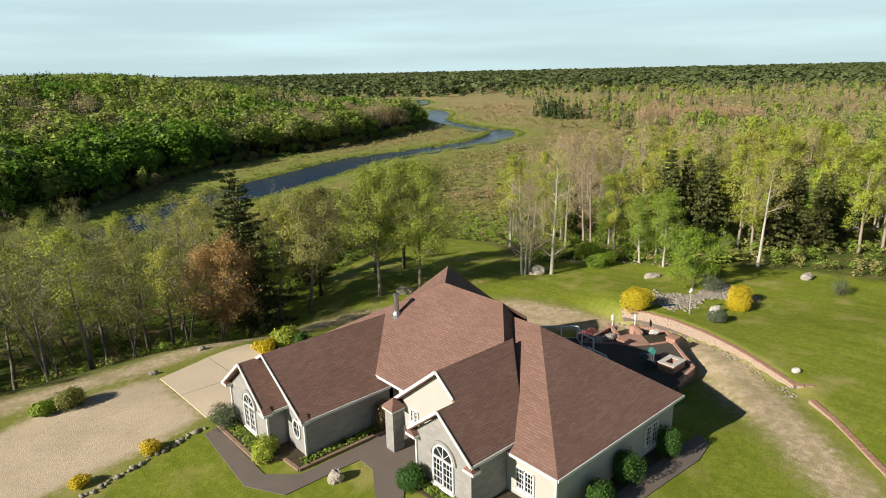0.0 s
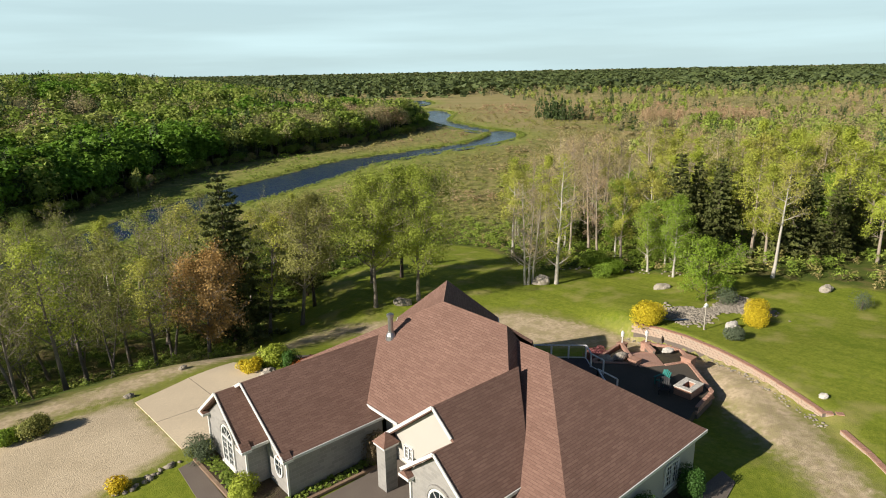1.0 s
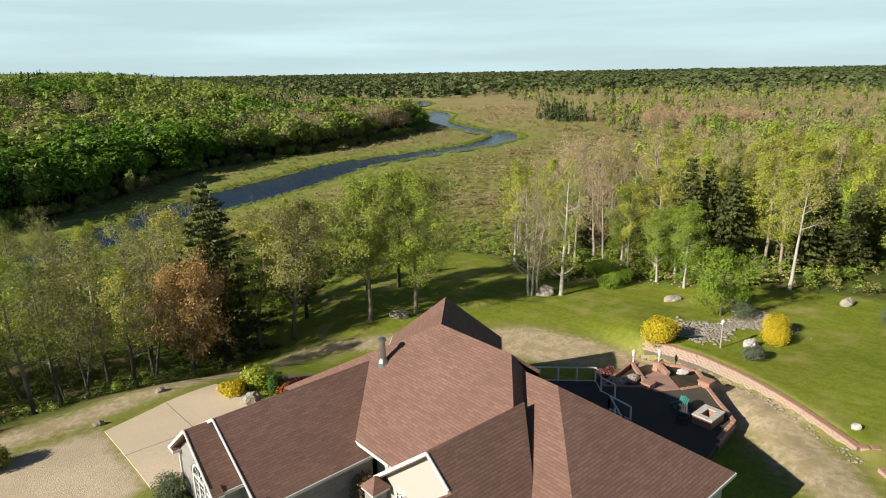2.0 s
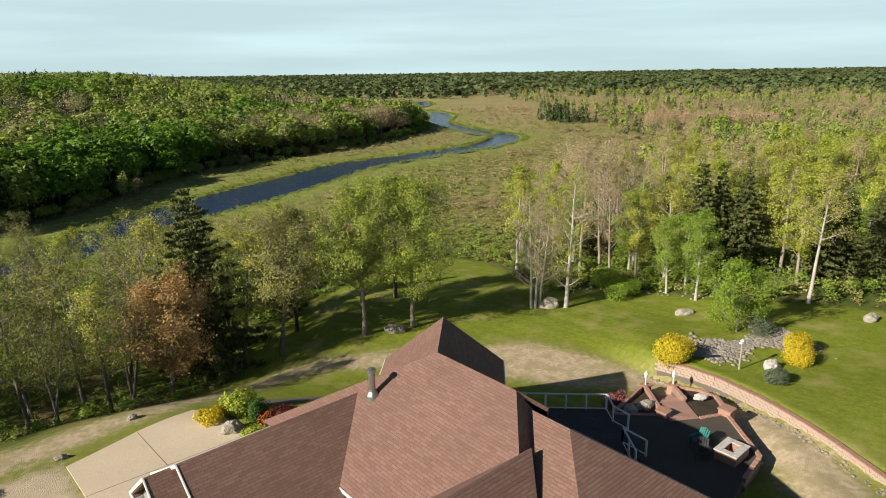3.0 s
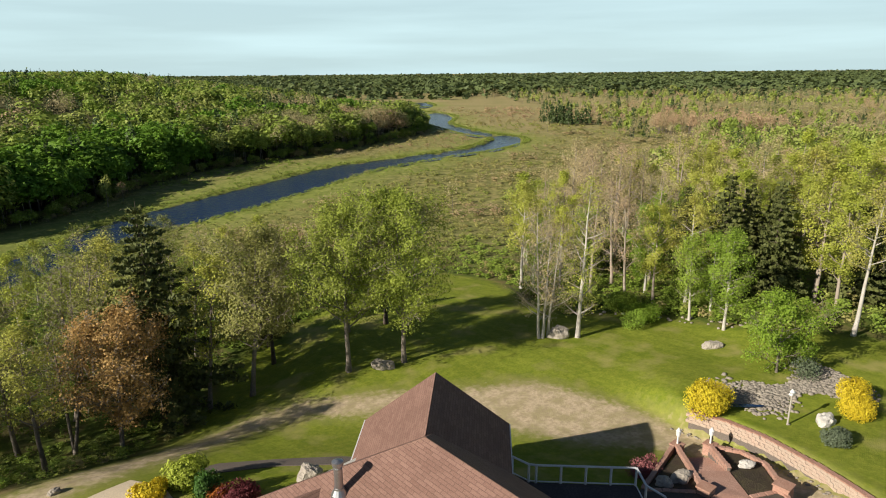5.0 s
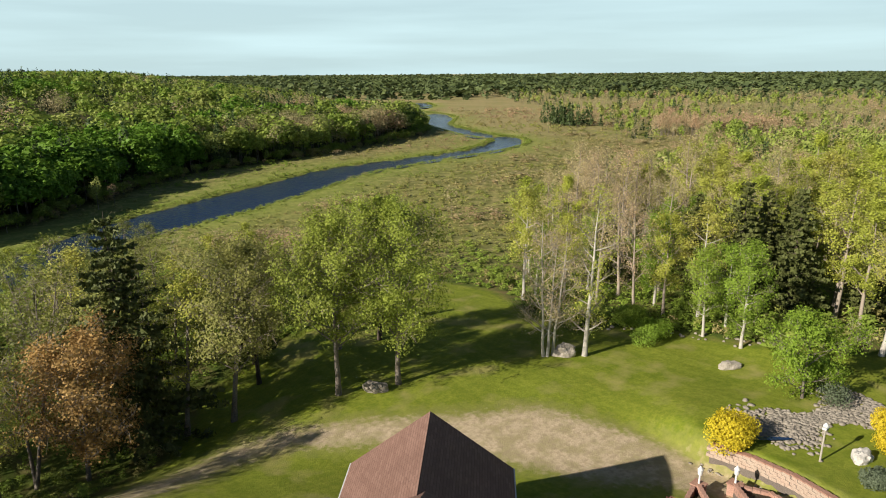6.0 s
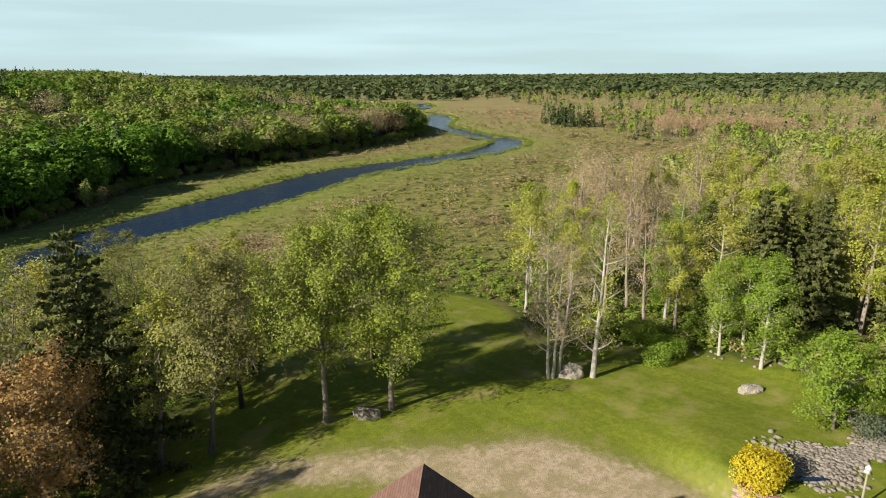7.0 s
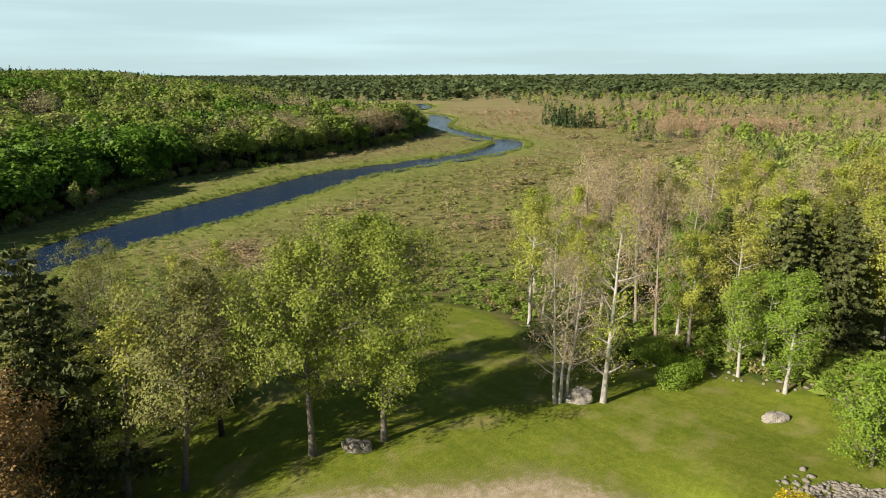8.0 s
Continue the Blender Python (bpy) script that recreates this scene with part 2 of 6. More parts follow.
# ---- mesh helpers ----
def mesh_np(name, V, F, mats, mat_idx=None, tone=None, uv=None, smooth=False):
    """A mesh from arrays: V (n,3), F (m,3 or 4)."""
    V, F = np.asarray(V, np.float32), np.asarray(F, np.int32)
    me = bpy.data.meshes.new(name)
    k = F.shape[1]
    me.vertices.add(len(V))
    me.vertices.foreach_set("co", V.ravel())
    me.loops.add(F.size)
    me.loops.foreach_set("vertex_index", F.ravel())
    me.polygons.add(len(F))
    me.polygons.foreach_set("loop_start", np.arange(0, F.size, k, dtype=np.int32))
    for m in mats:
        me.materials.append(m)
    if mat_idx is not None:
        me.polygons.foreach_set("material_index", np.asarray(mat_idx, np.int32))
    if smooth:
        me.polygons.foreach_set("use_smooth", np.ones(len(F), bool))
    me.update(calc_edges=True)
    if tone is not None:
        me.attributes.new("tone", "FLOAT", "POINT").data.foreach_set("value", np.asarray(tone, np.float32))
    return me


def part(name, bm, material, parent, label=""):
    """Links a bmesh (or a ready mesh) as one mesh object under a thing or part."""
    if isinstance(bm, bpy.types.Mesh):
        me = bm
    else:
        me = bpy.data.meshes.new(name)
        bm.normal_update()
        bm.to_mesh(me)
        bm.free()
    if material is not None and not me.materials:
        me.materials.append(material)
    ob = new(name, me)
    ob.parent = parent
    if parent is not None:
        ob.matrix_parent_inverse = parent.matrix_basis.inverted()
    return tagged(ob, label)


def thing(name, x, y, z, label, category, group="", kind=""):
    ob = new(name)
    ob.empty_display_size = 0.2
    ob.matrix_basis = pose(x, y, z)
    return tagged(ob, label, category, group, kind)


def uv_faces(bm):
    """Each face's own metres as UV: u level along it, v up its slope."""
    lay = bm.loops.layers.uv.verify()
    bm.normal_update()
    for f in bm.faces:
        n = f.normal
        u = Vector((0, 0, 1)).cross(n)
        u = u.normalized() if u.length > 1e-4 else Vector((1, 0, 0))
        v = n.cross(u)
        for lp in f.loops:
            lp[lay].uv = (lp.vert.co.dot(u), lp.vert.co.dot(v))


def box(bm, x0, x1, y0, y1, z0, z1, bev=0.0):
    r = bmesh.ops.create_cube(bm, size=1, matrix=Matrix.Translation(((x0 + x1) / 2, (y0 + y1) / 2, (z0 + z1) / 2)) @ Matrix.Diagonal((abs(x1 - x0), abs(y1 - y0), abs(z1 - z0), 1)))
    if bev:
        es = {e for v in r["verts"] for e in v.link_edges}
        bmesh.ops.bevel(bm, geom=list(es), offset=bev, segments=1, affect="EDGES")
    return bm


def a_box(*a, **k):
    bm = bmesh.new()
    box(bm, *a, **k)
    uv_faces(bm)
    return bm


def slab(pts, thick):
    """A plate: the polygon pts, given depth below it along its normal."""
    bm = bmesh.new()
    vs = [bm.verts.new(p) for p in pts]
    f = bm.faces.new(vs)
    f.normal_update()
    if f.normal.z < 0:
        f.normal_flip()
    n = f.normal.copy()
    ext = bmesh.ops.extrude_face_region(bm, geom=[f])
    for v in [g for g in ext["geom"] if isinstance(g, bmesh.types.BMVert)]:
        v.co += n * 0.0
    for v in vs:
        v.co -= n * thick
    bmesh.ops.recalc_face_normals(bm, faces=bm.faces)
    uv_faces(bm)
    return bm


def prism(pts, d):
    """A polygon pushed out along the vector d."""
    bm = bmesh.new()
    a = [bm.verts.new(p) for p in pts]
    b = [bm.verts.new(Vector(p) + Vector(d)) for p in pts]
    bm.faces.new(a)
    bm.faces.new(b[::-1])
    for i in range(len(a)):
        j = (i + 1) % len(a)
        bm.faces.new((a[j], a[i], b[i], b[j]))
    bmesh.ops.recalc_face_normals(bm, faces=bm.faces)
    uv_faces(bm)
    return bm


def bar(bm, p, q, w, h=None):
    """A square bar from p to q."""
    p, q = Vector(p), Vector(q)
    d = q - p
    m = Matrix.Translation((p + q) / 2) @ d.to_track_quat("Z", "Y").to_matrix().to_4x4() @ Matrix.Diagonal((w, h or w, d.length, 1))
    bmesh.ops.create_cube(bm, size=1, matrix=m)
    return bm


def a_bar(p, q, w, h=None):
    bm = bmesh.new()
    bar(bm, p, q, w, h)
    uv_faces(bm)
    return bm


def lathe(profile, seg=12, at=(0, 0, 0)):
    """A turned solid from (radius, height) pairs."""
    bm = bmesh.new()
    rings = []
    for rad, h in profile:
        rings.append([bm.verts.new((at[0] + rad * math.cos(2 * math.pi * i / seg), at[1] + rad * math.sin(2 * math.pi * i / seg), at[2] + h)) for i in range(seg)])
    for a, b in zip(rings, rings[1:]):
        for i in range(seg):
            j = (i + 1) % seg
            bm.faces.new((a[i], a[j], b[j], b[i]))
    bm.faces.new(rings[0][::-1])
    bm.faces.new(rings[-1])
    bmesh.ops.recalc_face_normals(bm, faces=bm.faces)
    return bm


# ---- the lie of the land ----
def ease(a, b, x):
    u = np.clip((np.asarray(x, float) - a) / (b - a), 0, 1)
    return u * u * (3 - 2 * u)


WALL_S = [26, 29.8, 31.9, 34.3, 37.4, 39.6, 41.0, 43.2, 45.6, 49.0, 52.4, 54.3, 55.8, 60]
WALL_R = [22.0, 22.0, 22.0, 22.1, 21.8, 21.7, 21.3, 20.7, 19.9, 18.7, 17.2, 15.8, 14.0, 12]
EDGE_S = [-400, 60, 140, 182, 208, 222, 238, 260, 296, 322, 350, 450, 640, 1000, 4500]
EDGE_R = [-400, -116, -93, -92, -89, -80, -69, -56, -41, -31, -31, -80, -190, -420, -2400]
RIVER = [(20, -108, 8), (60, -88, 6.5), (100, -75.5, 5), (125, -73, 6), (145, -68, 8), (165, -60.3, 8.8), (190, -51, 8.4), (213, -43, 7.6), (230, -30.5, 6), (248, -15.5, 4.6), (259, -5.5, 4.8), (272, 2.5, 5.6),
         (288, 8.5, 6.5), (302, 10, 5.6), (312, 4, 5.2), (322, -3.5, 5.0), (336, -10, 5), (352, -17, 4.6), (378, -25.5, 5), (404, -27, 6.5), (430, -27.5, 7), (455, -36, 6), (480, -52, 6), (520, -62, 6), (548, -48, 5), (600, -60, 5)]
LAWN = [(34, -30), (47, -20.8), (56, -19), (60, -20), (66, -21), (73, -20), (78, -17), (90, -11), (98, -5), (94, 1), (82, 5), (77, 9), (78.5, 14), (77, 18), (73, 22), (71, 25),
        (69, 30), (67, 36), (62, 44), (40, 50), (0, 50), (-20, 30), (-20, -45), (20, -36)]
WATER_Z = -8.0


def flowing(pts, n=5):
    """The line rounded by a Catmull-Rom curve."""
    p = np.array(pts, float)
    out = []
    for i in range(len(p) - 1):
        a, b, c, d = p[max(0, i - 1)], p[i], p[i + 1], p[min(len(p) - 1, i + 2)]
        for k in range(n):
            t = k / n
            out.append(tuple(0.5 * (2 * b + (c - a) * t + (2 * a - 5 * b + 4 * c - d) * t * t + (3 * b - a - 3 * c + d) * t ** 3)))
    return out + [tuple(p[-1])]


RIVER = flowing(RIVER)


def river_gap(s, r):
    """Metres from the river's edge (negative in the water)."""
    best = np.full(np.shape(s), 1e9)
    for (s0, r0, w0), (s1, r1, w1) in zip(RIVER, RIVER[1:]):
        ds, dr = s1 - s0, r1 - r0
        k = np.clip(((s - s0) * ds + (r - r0) * dr) / (ds * ds + dr * dr), 0, 1)
        best = np.minimum(best, np.hypot(s - s0 - k * ds, r - r0 - k * dr) - (w0 + (w1 - w0) * k))
    return best


def inside(poly, s, r):
    """Signed metres inside a plan polygon."""
    s, r = np.asarray(s, float), np.asarray(r, float)
    best = np.full(s.shape, 1e9)
    odd = np.zeros(s.shape, bool)
    for (s0, r0), (s1, r1) in zip(poly, poly[1:] + poly[:1]):
        ds, dr = s1 - s0, r1 - r0
        k = np.clip(((s - s0) * ds + (r - r0) * dr) / (ds * ds + dr * dr), 0, 1)
        best = np.minimum(best, np.hypot(s - s0 - k * ds, r - r0 - k * dr))
        if dr:
            odd ^= ((r0 > r) != (r1 > r)) & (s < s0 + (r - r0) * ds / dr)
    return np.where(odd, best, -best)


def along(line, s, r):
    """Metres beyond the half-width of a plan strip of (s, r, half-width)."""
    best = np.full(np.shape(s), 1e9)
    for (s0, r0, w0), (s1, r1, w1) in zip(line, line[1:]):
        ds, dr = s1 - s0, r1 - r0
        k = np.clip(((s - s0) * ds + (r - r0) * dr) / (ds * ds + dr * dr), 0, 1)
        best = np.minimum(best, np.hypot(s - s0 - k * ds, r - r0 - k * dr) - (w0 + (w1 - w0) * k))
    return best


def land(s, r):
    s, r = np.asarray(s, float), np.asarray(r, float)
    y = (s - r) * R2
    z = 2.8 - 0.5 * ease(34, 44, s) - 2.6 * ease(43, 56, s) - 2.6 * ease(64, 100, s) - 4.7 * ease(82, 150, s)
    z = z - 0.7 * ease(6, 18, r) * (1 - ease(40, 54, s))
    z = z - 0.6 * ease(3, 8, r) * (1 - ease(16, 18.5, r)) * ease(33, 38, s) * (1 - ease(44, 52, s))
    k = ease(46.5, 60, y) * ease(10, 22, -r) * (1 - ease(75, 110, s))
    z = z * (1 - k) - 2.4 * k
    up = 2.2 - 1.2 * ease(44, 60, s) - 3.2 * ease(62, 110, s) - 1.2 * ease(58, 70, s) * (1 - ease(84, 110, s)) * (1 - ease(18, 28, r)) - 5.4 * ease(92, 160, s)
    w = 0.25 + 5 * ease(56, 66, s)
    u = np.clip((r - np.interp(s, WALL_S, WALL_R) - 0.1 + w) / (2 * w), 0, 1)
    m = u * u * (3 - 2 * u)
    z = z * (1 - m) + up * m
    gap = river_gap(s, r)
    d = np.interp(s, EDGE_S, EDGE_R) - r
    low = (1 - ease(2, 34, gap)) * ease(50, 80, s)
    z = z * (1 - low) - 7.55 * low
    z = np.where(gap < 1.5, np.minimum(z, WATER_Z - 0.1 + 0.4 * gap), z)
    z = np.maximum(z, -9.6)
    z = z + 15.5 * ease(5, 200, d) * (1 - ease(700, 1800, s)) - 19 * ease(700, 4000, s)
    return z


def land_xy(x, y):
    return float(land((x + y) * R2, (x - y) * R2))


def rough_grid(fine0, fine1, step, far0, far1):
    a = list(np.arange(fine0, fine1 + step / 2, step))
    d = step
    while a[-1] < far1:
        d *= 1.09
        a.append(a[-1] + d)
    d = step
    b = []
    q = fine0
    while q > far0:
        d *= 1.09
        q -= d
        b.append(q)
    return np.array(b[::-1] + a)


TRACK = [(20, -42, 1.3), (35, -29.2, 1.3), (39.8, -24.6, 1.3), (47, -19.9, 1.2), (52, -17.2, 1.2), (55, -15.2, 1.2), (57.4, -11.9, 1.2), (58.6, -6, 1.6), (58.5, 0, 2.6), (58.5, 4, 3.6), (56.5, 8.5, 3.2),
         (54.5, 13, 1.8), (51, 15.6, 1.6), (47, 17.6, 1.8), (43, 18.4, 2.0), (39, 18.6, 2.0), (34, 19.0, 1.6), (26, 19.4, 1.4)]
APRON = [(10, -34), (20, -31), (33.5, -27.2), (39.0, -22.2), (33.6, -16.3), (30.0, -18.0), (22, -24), (8, -32)]


def build_ground():
    S = rough_grid(18, 100, 0.55, -700, 4600)
    Rr = rough_grid(-42, 46, 0.55, -4200, 4200)
    gs, gr = np.meshgrid(S, Rr, indexing="ij")
    z = land(gs, gr)
    z = z + 0.10 * np.sin(gs * 0.71 + gr * 0.33) * np.sin(gr * 0.57) * ease(2, 10, -inside(LAWN, gs, gr)) * (river_gap(gs, gr) > 1)
    X, Y = XY(gs, gr)
    V = np.stack([X, Y, z], -1).reshape(-1, 3)
    a, b = gs.shape
    i = np.arange(a * b).reshape(a, b)
    F = np.stack([i[:-1, :-1], i[:-1, 1:], i[1:, 1:], i[1:, :-1]], -1).reshape(-1, 4)[:, ::-1]
    me = mesh_np("ground", V, F, [M_GROUND], smooth=True)
    lawn = inside(LAWN, gs, gr)
    bare = np.maximum(-along(TRACK, gs, gr), inside(APRON, gs, gr))
    bare = np.where(gs < 56, np.minimum(bare, np.interp(gs, WALL_S, WALL_R) - gr - 0.2), bare)
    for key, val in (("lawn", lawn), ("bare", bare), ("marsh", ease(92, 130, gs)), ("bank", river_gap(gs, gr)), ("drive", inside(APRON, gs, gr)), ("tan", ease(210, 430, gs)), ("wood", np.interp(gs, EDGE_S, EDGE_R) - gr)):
        me.attributes.new(key, "FLOAT", "POINT").data.foreach_set("value", np.clip(val, -30, 30).ravel().astype(np.float32))
    ob = new("ground", me)
    return tagged(ob, "mown green lawn, gravel track and brown marsh running to the horizon", "ground", kind="structure")


def ground_material():
    m, n, l, b = nodes_of("ground_cover", 0.95, 0.15)

    def attr(key):
        a = n.new("ShaderNodeAttribute")
        a.attribute_name = key
        return a.outputs["Fac"]

    def step(val, lo, hi, wobble=0.0, scale=0.8):
        if wobble:
            t = noise_fac(n, l, scale, 6, 0.2, 0.8)
            ad = n.new("ShaderNodeMath")
            ad.operation = "MULTIPLY_ADD"
            l.new(t, ad.inputs[0])
            ad.inputs[1].default_value = wobble
            l.new(val, ad.inputs[2])
            val = ad.outputs[0]
        r = n.new("ShaderNodeMapRange")
        r.inputs["From Min"].default_value, r.inputs["From Max"].default_value = lo, hi
        l.new(val, r.inputs["Value"])
        return r.outputs["Result"]

    big = noise_fac(n, l, 0.13, 4)
    mid = noise_fac(n, l, 0.7, 6)
    fine = noise_fac(n, l, 6.0, 7, 0.3, 0.7)
    mow = noise_fac(n, l, 1.0, 3, 0.4, 0.6, None, (0.9, 0.10, 0.3))
    blot = noise_fac(n, l, 2.3, 7, 0.36, 0.64)
    lawn = mixed(n, l, mid, (0.165, 0.215, 0.016), (0.26, 0.295, 0.034))
    lawn = mixed(n, l, big, lawn, (0.215, 0.235, 0.03))
    lawn = mixed(n, l, mixed(n, l, mow, (0, 0, 0), (0.4, 0.4, 0.4)), lawn, (0.34, 0.37, 0.05))
    lawn = mixed(n, l, mixed(n, l, blot, (0.45, 0.45, 0.45), (0, 0, 0)), lawn, (0.10, 0.155, 0.010))
    lawn = mixed(n, l, mixed(n, l, fine, (0.45, 0.45, 0.45), (0, 0, 0)), lawn, (0.085, 0.13, 0.008))
    dry = noise_fac(n, l, 0.32, 8, 0.53, 0.68)
    lawn = mixed(n, l, mixed(n, l, dry, (0, 0, 0), (0.6, 0.6, 0.6)), lawn, (0.36, 0.31, 0.12))
    gravel = mixed(n, l, fine, (0.46, 0.36, 0.23), (0.60, 0.49, 0.34))
    gravel = mixed(n, l, noise_fac(n, l, 0.5, 6, 0.42, 0.62), gravel, (0.52, 0.42, 0.28))
    gravel = mixed(n, l, mixed(n, l, noise_fac(n, l, 0.9, 7, 0.44, 0.60), (0, 0, 0), (0.6, 0.6, 0.6)), gravel, (0.29, 0.26, 0.11))
    gravel = mixed(n, l, mixed(n, l, noise_fac(n, l, 3.2, 8, 0.45, 0.65), (0, 0, 0), (0.65, 0.65, 0.65)), gravel, (0.33, 0.26, 0.17))
    # wild ground is toned down to hold the shade of its trees
    wild = mixed(n, l, mid, (0.07, 0.11, 0.016), (0.13, 0.16, 0.028))
    wild = mixed(n, l, noise_fac(n, l, 0.35, 6, 0.48, 0.66), wild, (0.20, 0.15, 0.07))
    wild = mixed(n, l, fine, mixed(n, l, 0.5, wild, (0.05, 0.06, 0.015)), wild)
    mtex = noise_fac(n, l, 0.045, 7, 0.38, 0.62)
    marsh = mixed(n, l, mtex, (0.27, 0.29, 0.075), (0.37, 0.30, 0.13))
    marsh = mixed(n, l, noise_fac(n, l, 0.16, 8, 0.42, 0.60), marsh, (0.33, 0.30, 0.11))
    marsh = mixed(n, l, mixed(n, l, noise_fac(n, l, 0.38, 8, 0.44, 0.60), (0.75, 0.75, 0.75), (0, 0, 0)), marsh, (0.15, 0.16, 0.045))
    marsh = mixed(n, l, noise_fac(n, l, 1.6, 7, 0.36, 0.62), mixed(n, l, 0.5, marsh, (0.09, 0.10, 0.025)), marsh)
    marsh = mixed(n, l, mixed(n, l, attr("tan"), (0, 0, 0), (0.75, 0.75, 0.75)), marsh, mixed(n, l, mtex, (0.30, 0.26, 0.11), (0.36, 0.29, 0.14)))
    marsh = mixed(n, l, mixed(n, l, step(attr("bank"), 22, 2, 6.0, 0.15), (0, 0, 0), (0.8, 0.8, 0.8)), marsh, mixed(n, l, noise_fac(n, l, 0.9, 7), (0.17, 0.23, 0.035), (0.27, 0.32, 0.06)))
    # brown wood floor, with the shade under the trees put into its colour
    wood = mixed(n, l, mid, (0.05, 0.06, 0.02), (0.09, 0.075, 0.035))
    c = mixed(n, l, attr("marsh"), wild, marsh)
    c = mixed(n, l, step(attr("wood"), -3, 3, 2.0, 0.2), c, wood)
    bankc = mixed(n, l, fine, (0.10, 0.075, 0.04), (0.16, 0.12, 0.06))
    c = mixed(n, l, step(attr("bank"), 1.2, -0.2), c, bankc)
    c = mixed(n, l, step(attr("lawn"), -0.6, 0.9, 1.2, 1.0), c, lawn)
    edge = mixed(n, l, step(attr("bare"), -0.9, 1.1, 1.6, 1.6), (0, 0, 0), (0.62, 0.62, 0.62))
    c = mixed(n, l, edge, c, (0.27, 0.25, 0.095))
    c = mixed(n, l, step(attr("bare"), 0.5, 1.7, 1.7, 2.2), c, gravel)
    sand = mixed(n, l, noise_fac(n, l, 0.35, 5), (0.50, 0.41, 0.285), (0.58, 0.48, 0.34))
    sand = mixed(n, l, mixed(n, l, noise_fac(n, l, 3.0, 8, 0.5, 0.72), (0, 0, 0), (0.3, 0.3, 0.3)), sand, (0.36, 0.29, 0.20))
    c = mixed(n, l, step(attr("drive"), 0.2, 1.3, 0.9, 1.4), c, sand)
    l.new(c, b.inputs["Base Color"])
    bumped(n, l, b, noise_fac(n, l, 22.0, 4, 0.3, 0.7), 0.5, 0.03)
    return m


M_GROUND = ground_material()
ground = build_ground()

# the river: one sheet of rippled dark water
M_WATER, wnn, wll, wb = nodes_of("river_water", 0.14, 0.5)
wb.inputs["Base Color"].default_value = (0.014, 0.032, 0.078, 1)
wb.inputs["IOR"].default_value = 1.33
bumped(wnn, wll, wb, noise_fac(wnn, wll, 0.9, 5, 0.2, 0.8), 0.9, 0.22)


def build_river():
    left, right = [], []
    for i, (s, r, w) in enumerate(RIVER):
        s0, r0, _ = RIVER[max(0, i - 1)]
        s1, r1, _ = RIVER[min(len(RIVER) - 1, i + 1)]
        d = Vector((s1 - s0, r1 - r0)).normalized()
        left.append((s - d.y * (w + 2.2), r + d.x * (w + 2.2)))
        right.append((s + d.y * (w + 2.2), r - d.x * (w + 2.2)))
    bm = bmesh.new()
    a = [bm.verts.new((*XY(*p), WATER_Z)) for p in left]
    b = [bm.verts.new((*XY(*p), WATER_Z)) for p in right]
    for i in range(len(a) - 1):
        bm.faces.new((a[i], b[i], b[i + 1], a[i + 1]))
    bmesh.ops.recalc_face_normals(bm, faces=bm.faces)
    for f in bm.faces:
        if f.normal.z < 0:
            f.normal_flip()
    me = bpy.data.meshes.new("river")
    bm.to_mesh(me)
    bm.free()
    me.materials.append(M_WATER)
    return tagged(new("river", me), "dark blue winding river with a rippled surface", "river", kind="structure")


build_river()


# ---- trees ----
def tubes(P0, P1, R0, R1, k=4):
    """Tapered tubes between point pairs, as arrays."""
    P0, P1 = np.asarray(P0, float), np.asarray(P1, float)
    R0, R1 = np.asarray(R0, float), np.asarray(R1, float)
    d = P1 - P0
    d /= np.linalg.norm(d, axis=1, keepdims=True) + 1e-9
    ref = np.where(np.abs(d[:, 2:3]) > 0.9, [[1.0, 0, 0]], [[0, 0, 1.0]])
    u = np.cross(d, ref)
    u /= np.linalg.norm(u, axis=1, keepdims=True)
    v = np.cross(d, u)
    a = np.arange(k) * 2 * math.pi / k
    ring = u[:, None] * np.cos(a)[None, :, None] + v[:, None] * np.sin(a)[None, :, None]
    V = np.concatenate([P0[:, None] + ring * R0[:, None, None], P1[:, None] + ring * R1[:, None, None]], 1).reshape(-1, 3)
    n = np.arange(len(P0))[:, None] * 2 * k
    i = np.arange(k)[None]
    j = (i + 1) % k
    F = np.stack([n + i, n + j, n + k + j, n + k + i], -1).reshape(-1, 4)
    return V, F


def leaves(C, size, rng, droop=0.0, long=1.5, out=None, loose=0.75):
    """Small leaf sprays about the points C; out: the way each spray faces, more or less."""
    m = len(C)
    if out is None:
        d = rng.normal(size=(m, 3))
        d[:, 2] -= droop
        d /= np.linalg.norm(d, axis=1, keepdims=True)
        q = np.cross(d, rng.normal(size=(m, 3)))
        q /= np.linalg.norm(q, axis=1, keepdims=True) + 1e-9
        w = np.cross(d, q)
    else:
        w = out / (np.linalg.norm(out, axis=1, keepdims=True) + 1e-9) + rng.normal(size=(m, 3)) * loose * 0.6
        w /= np.linalg.norm(w, axis=1, keepdims=True) + 1e-9
        d = np.cross(w, rng.normal(size=(m, 3)))
        d /= np.linalg.norm(d, axis=1, keepdims=True) + 1e-9
        q = np.cross(w, d)
    sz = (size * rng.uniform(0.55, 1.35, m))[:, None]
    V = np.stack([C - d * sz * long * 0.5, C + d * sz * long * 0.35 + q * sz * 0.62 + w * sz * 0.1, C + d * sz * long * 0.35 - q * sz * 0.62], 1).reshape(-1, 3)
    F = np.arange(3 * m).reshape(m, 3)
    return V, F


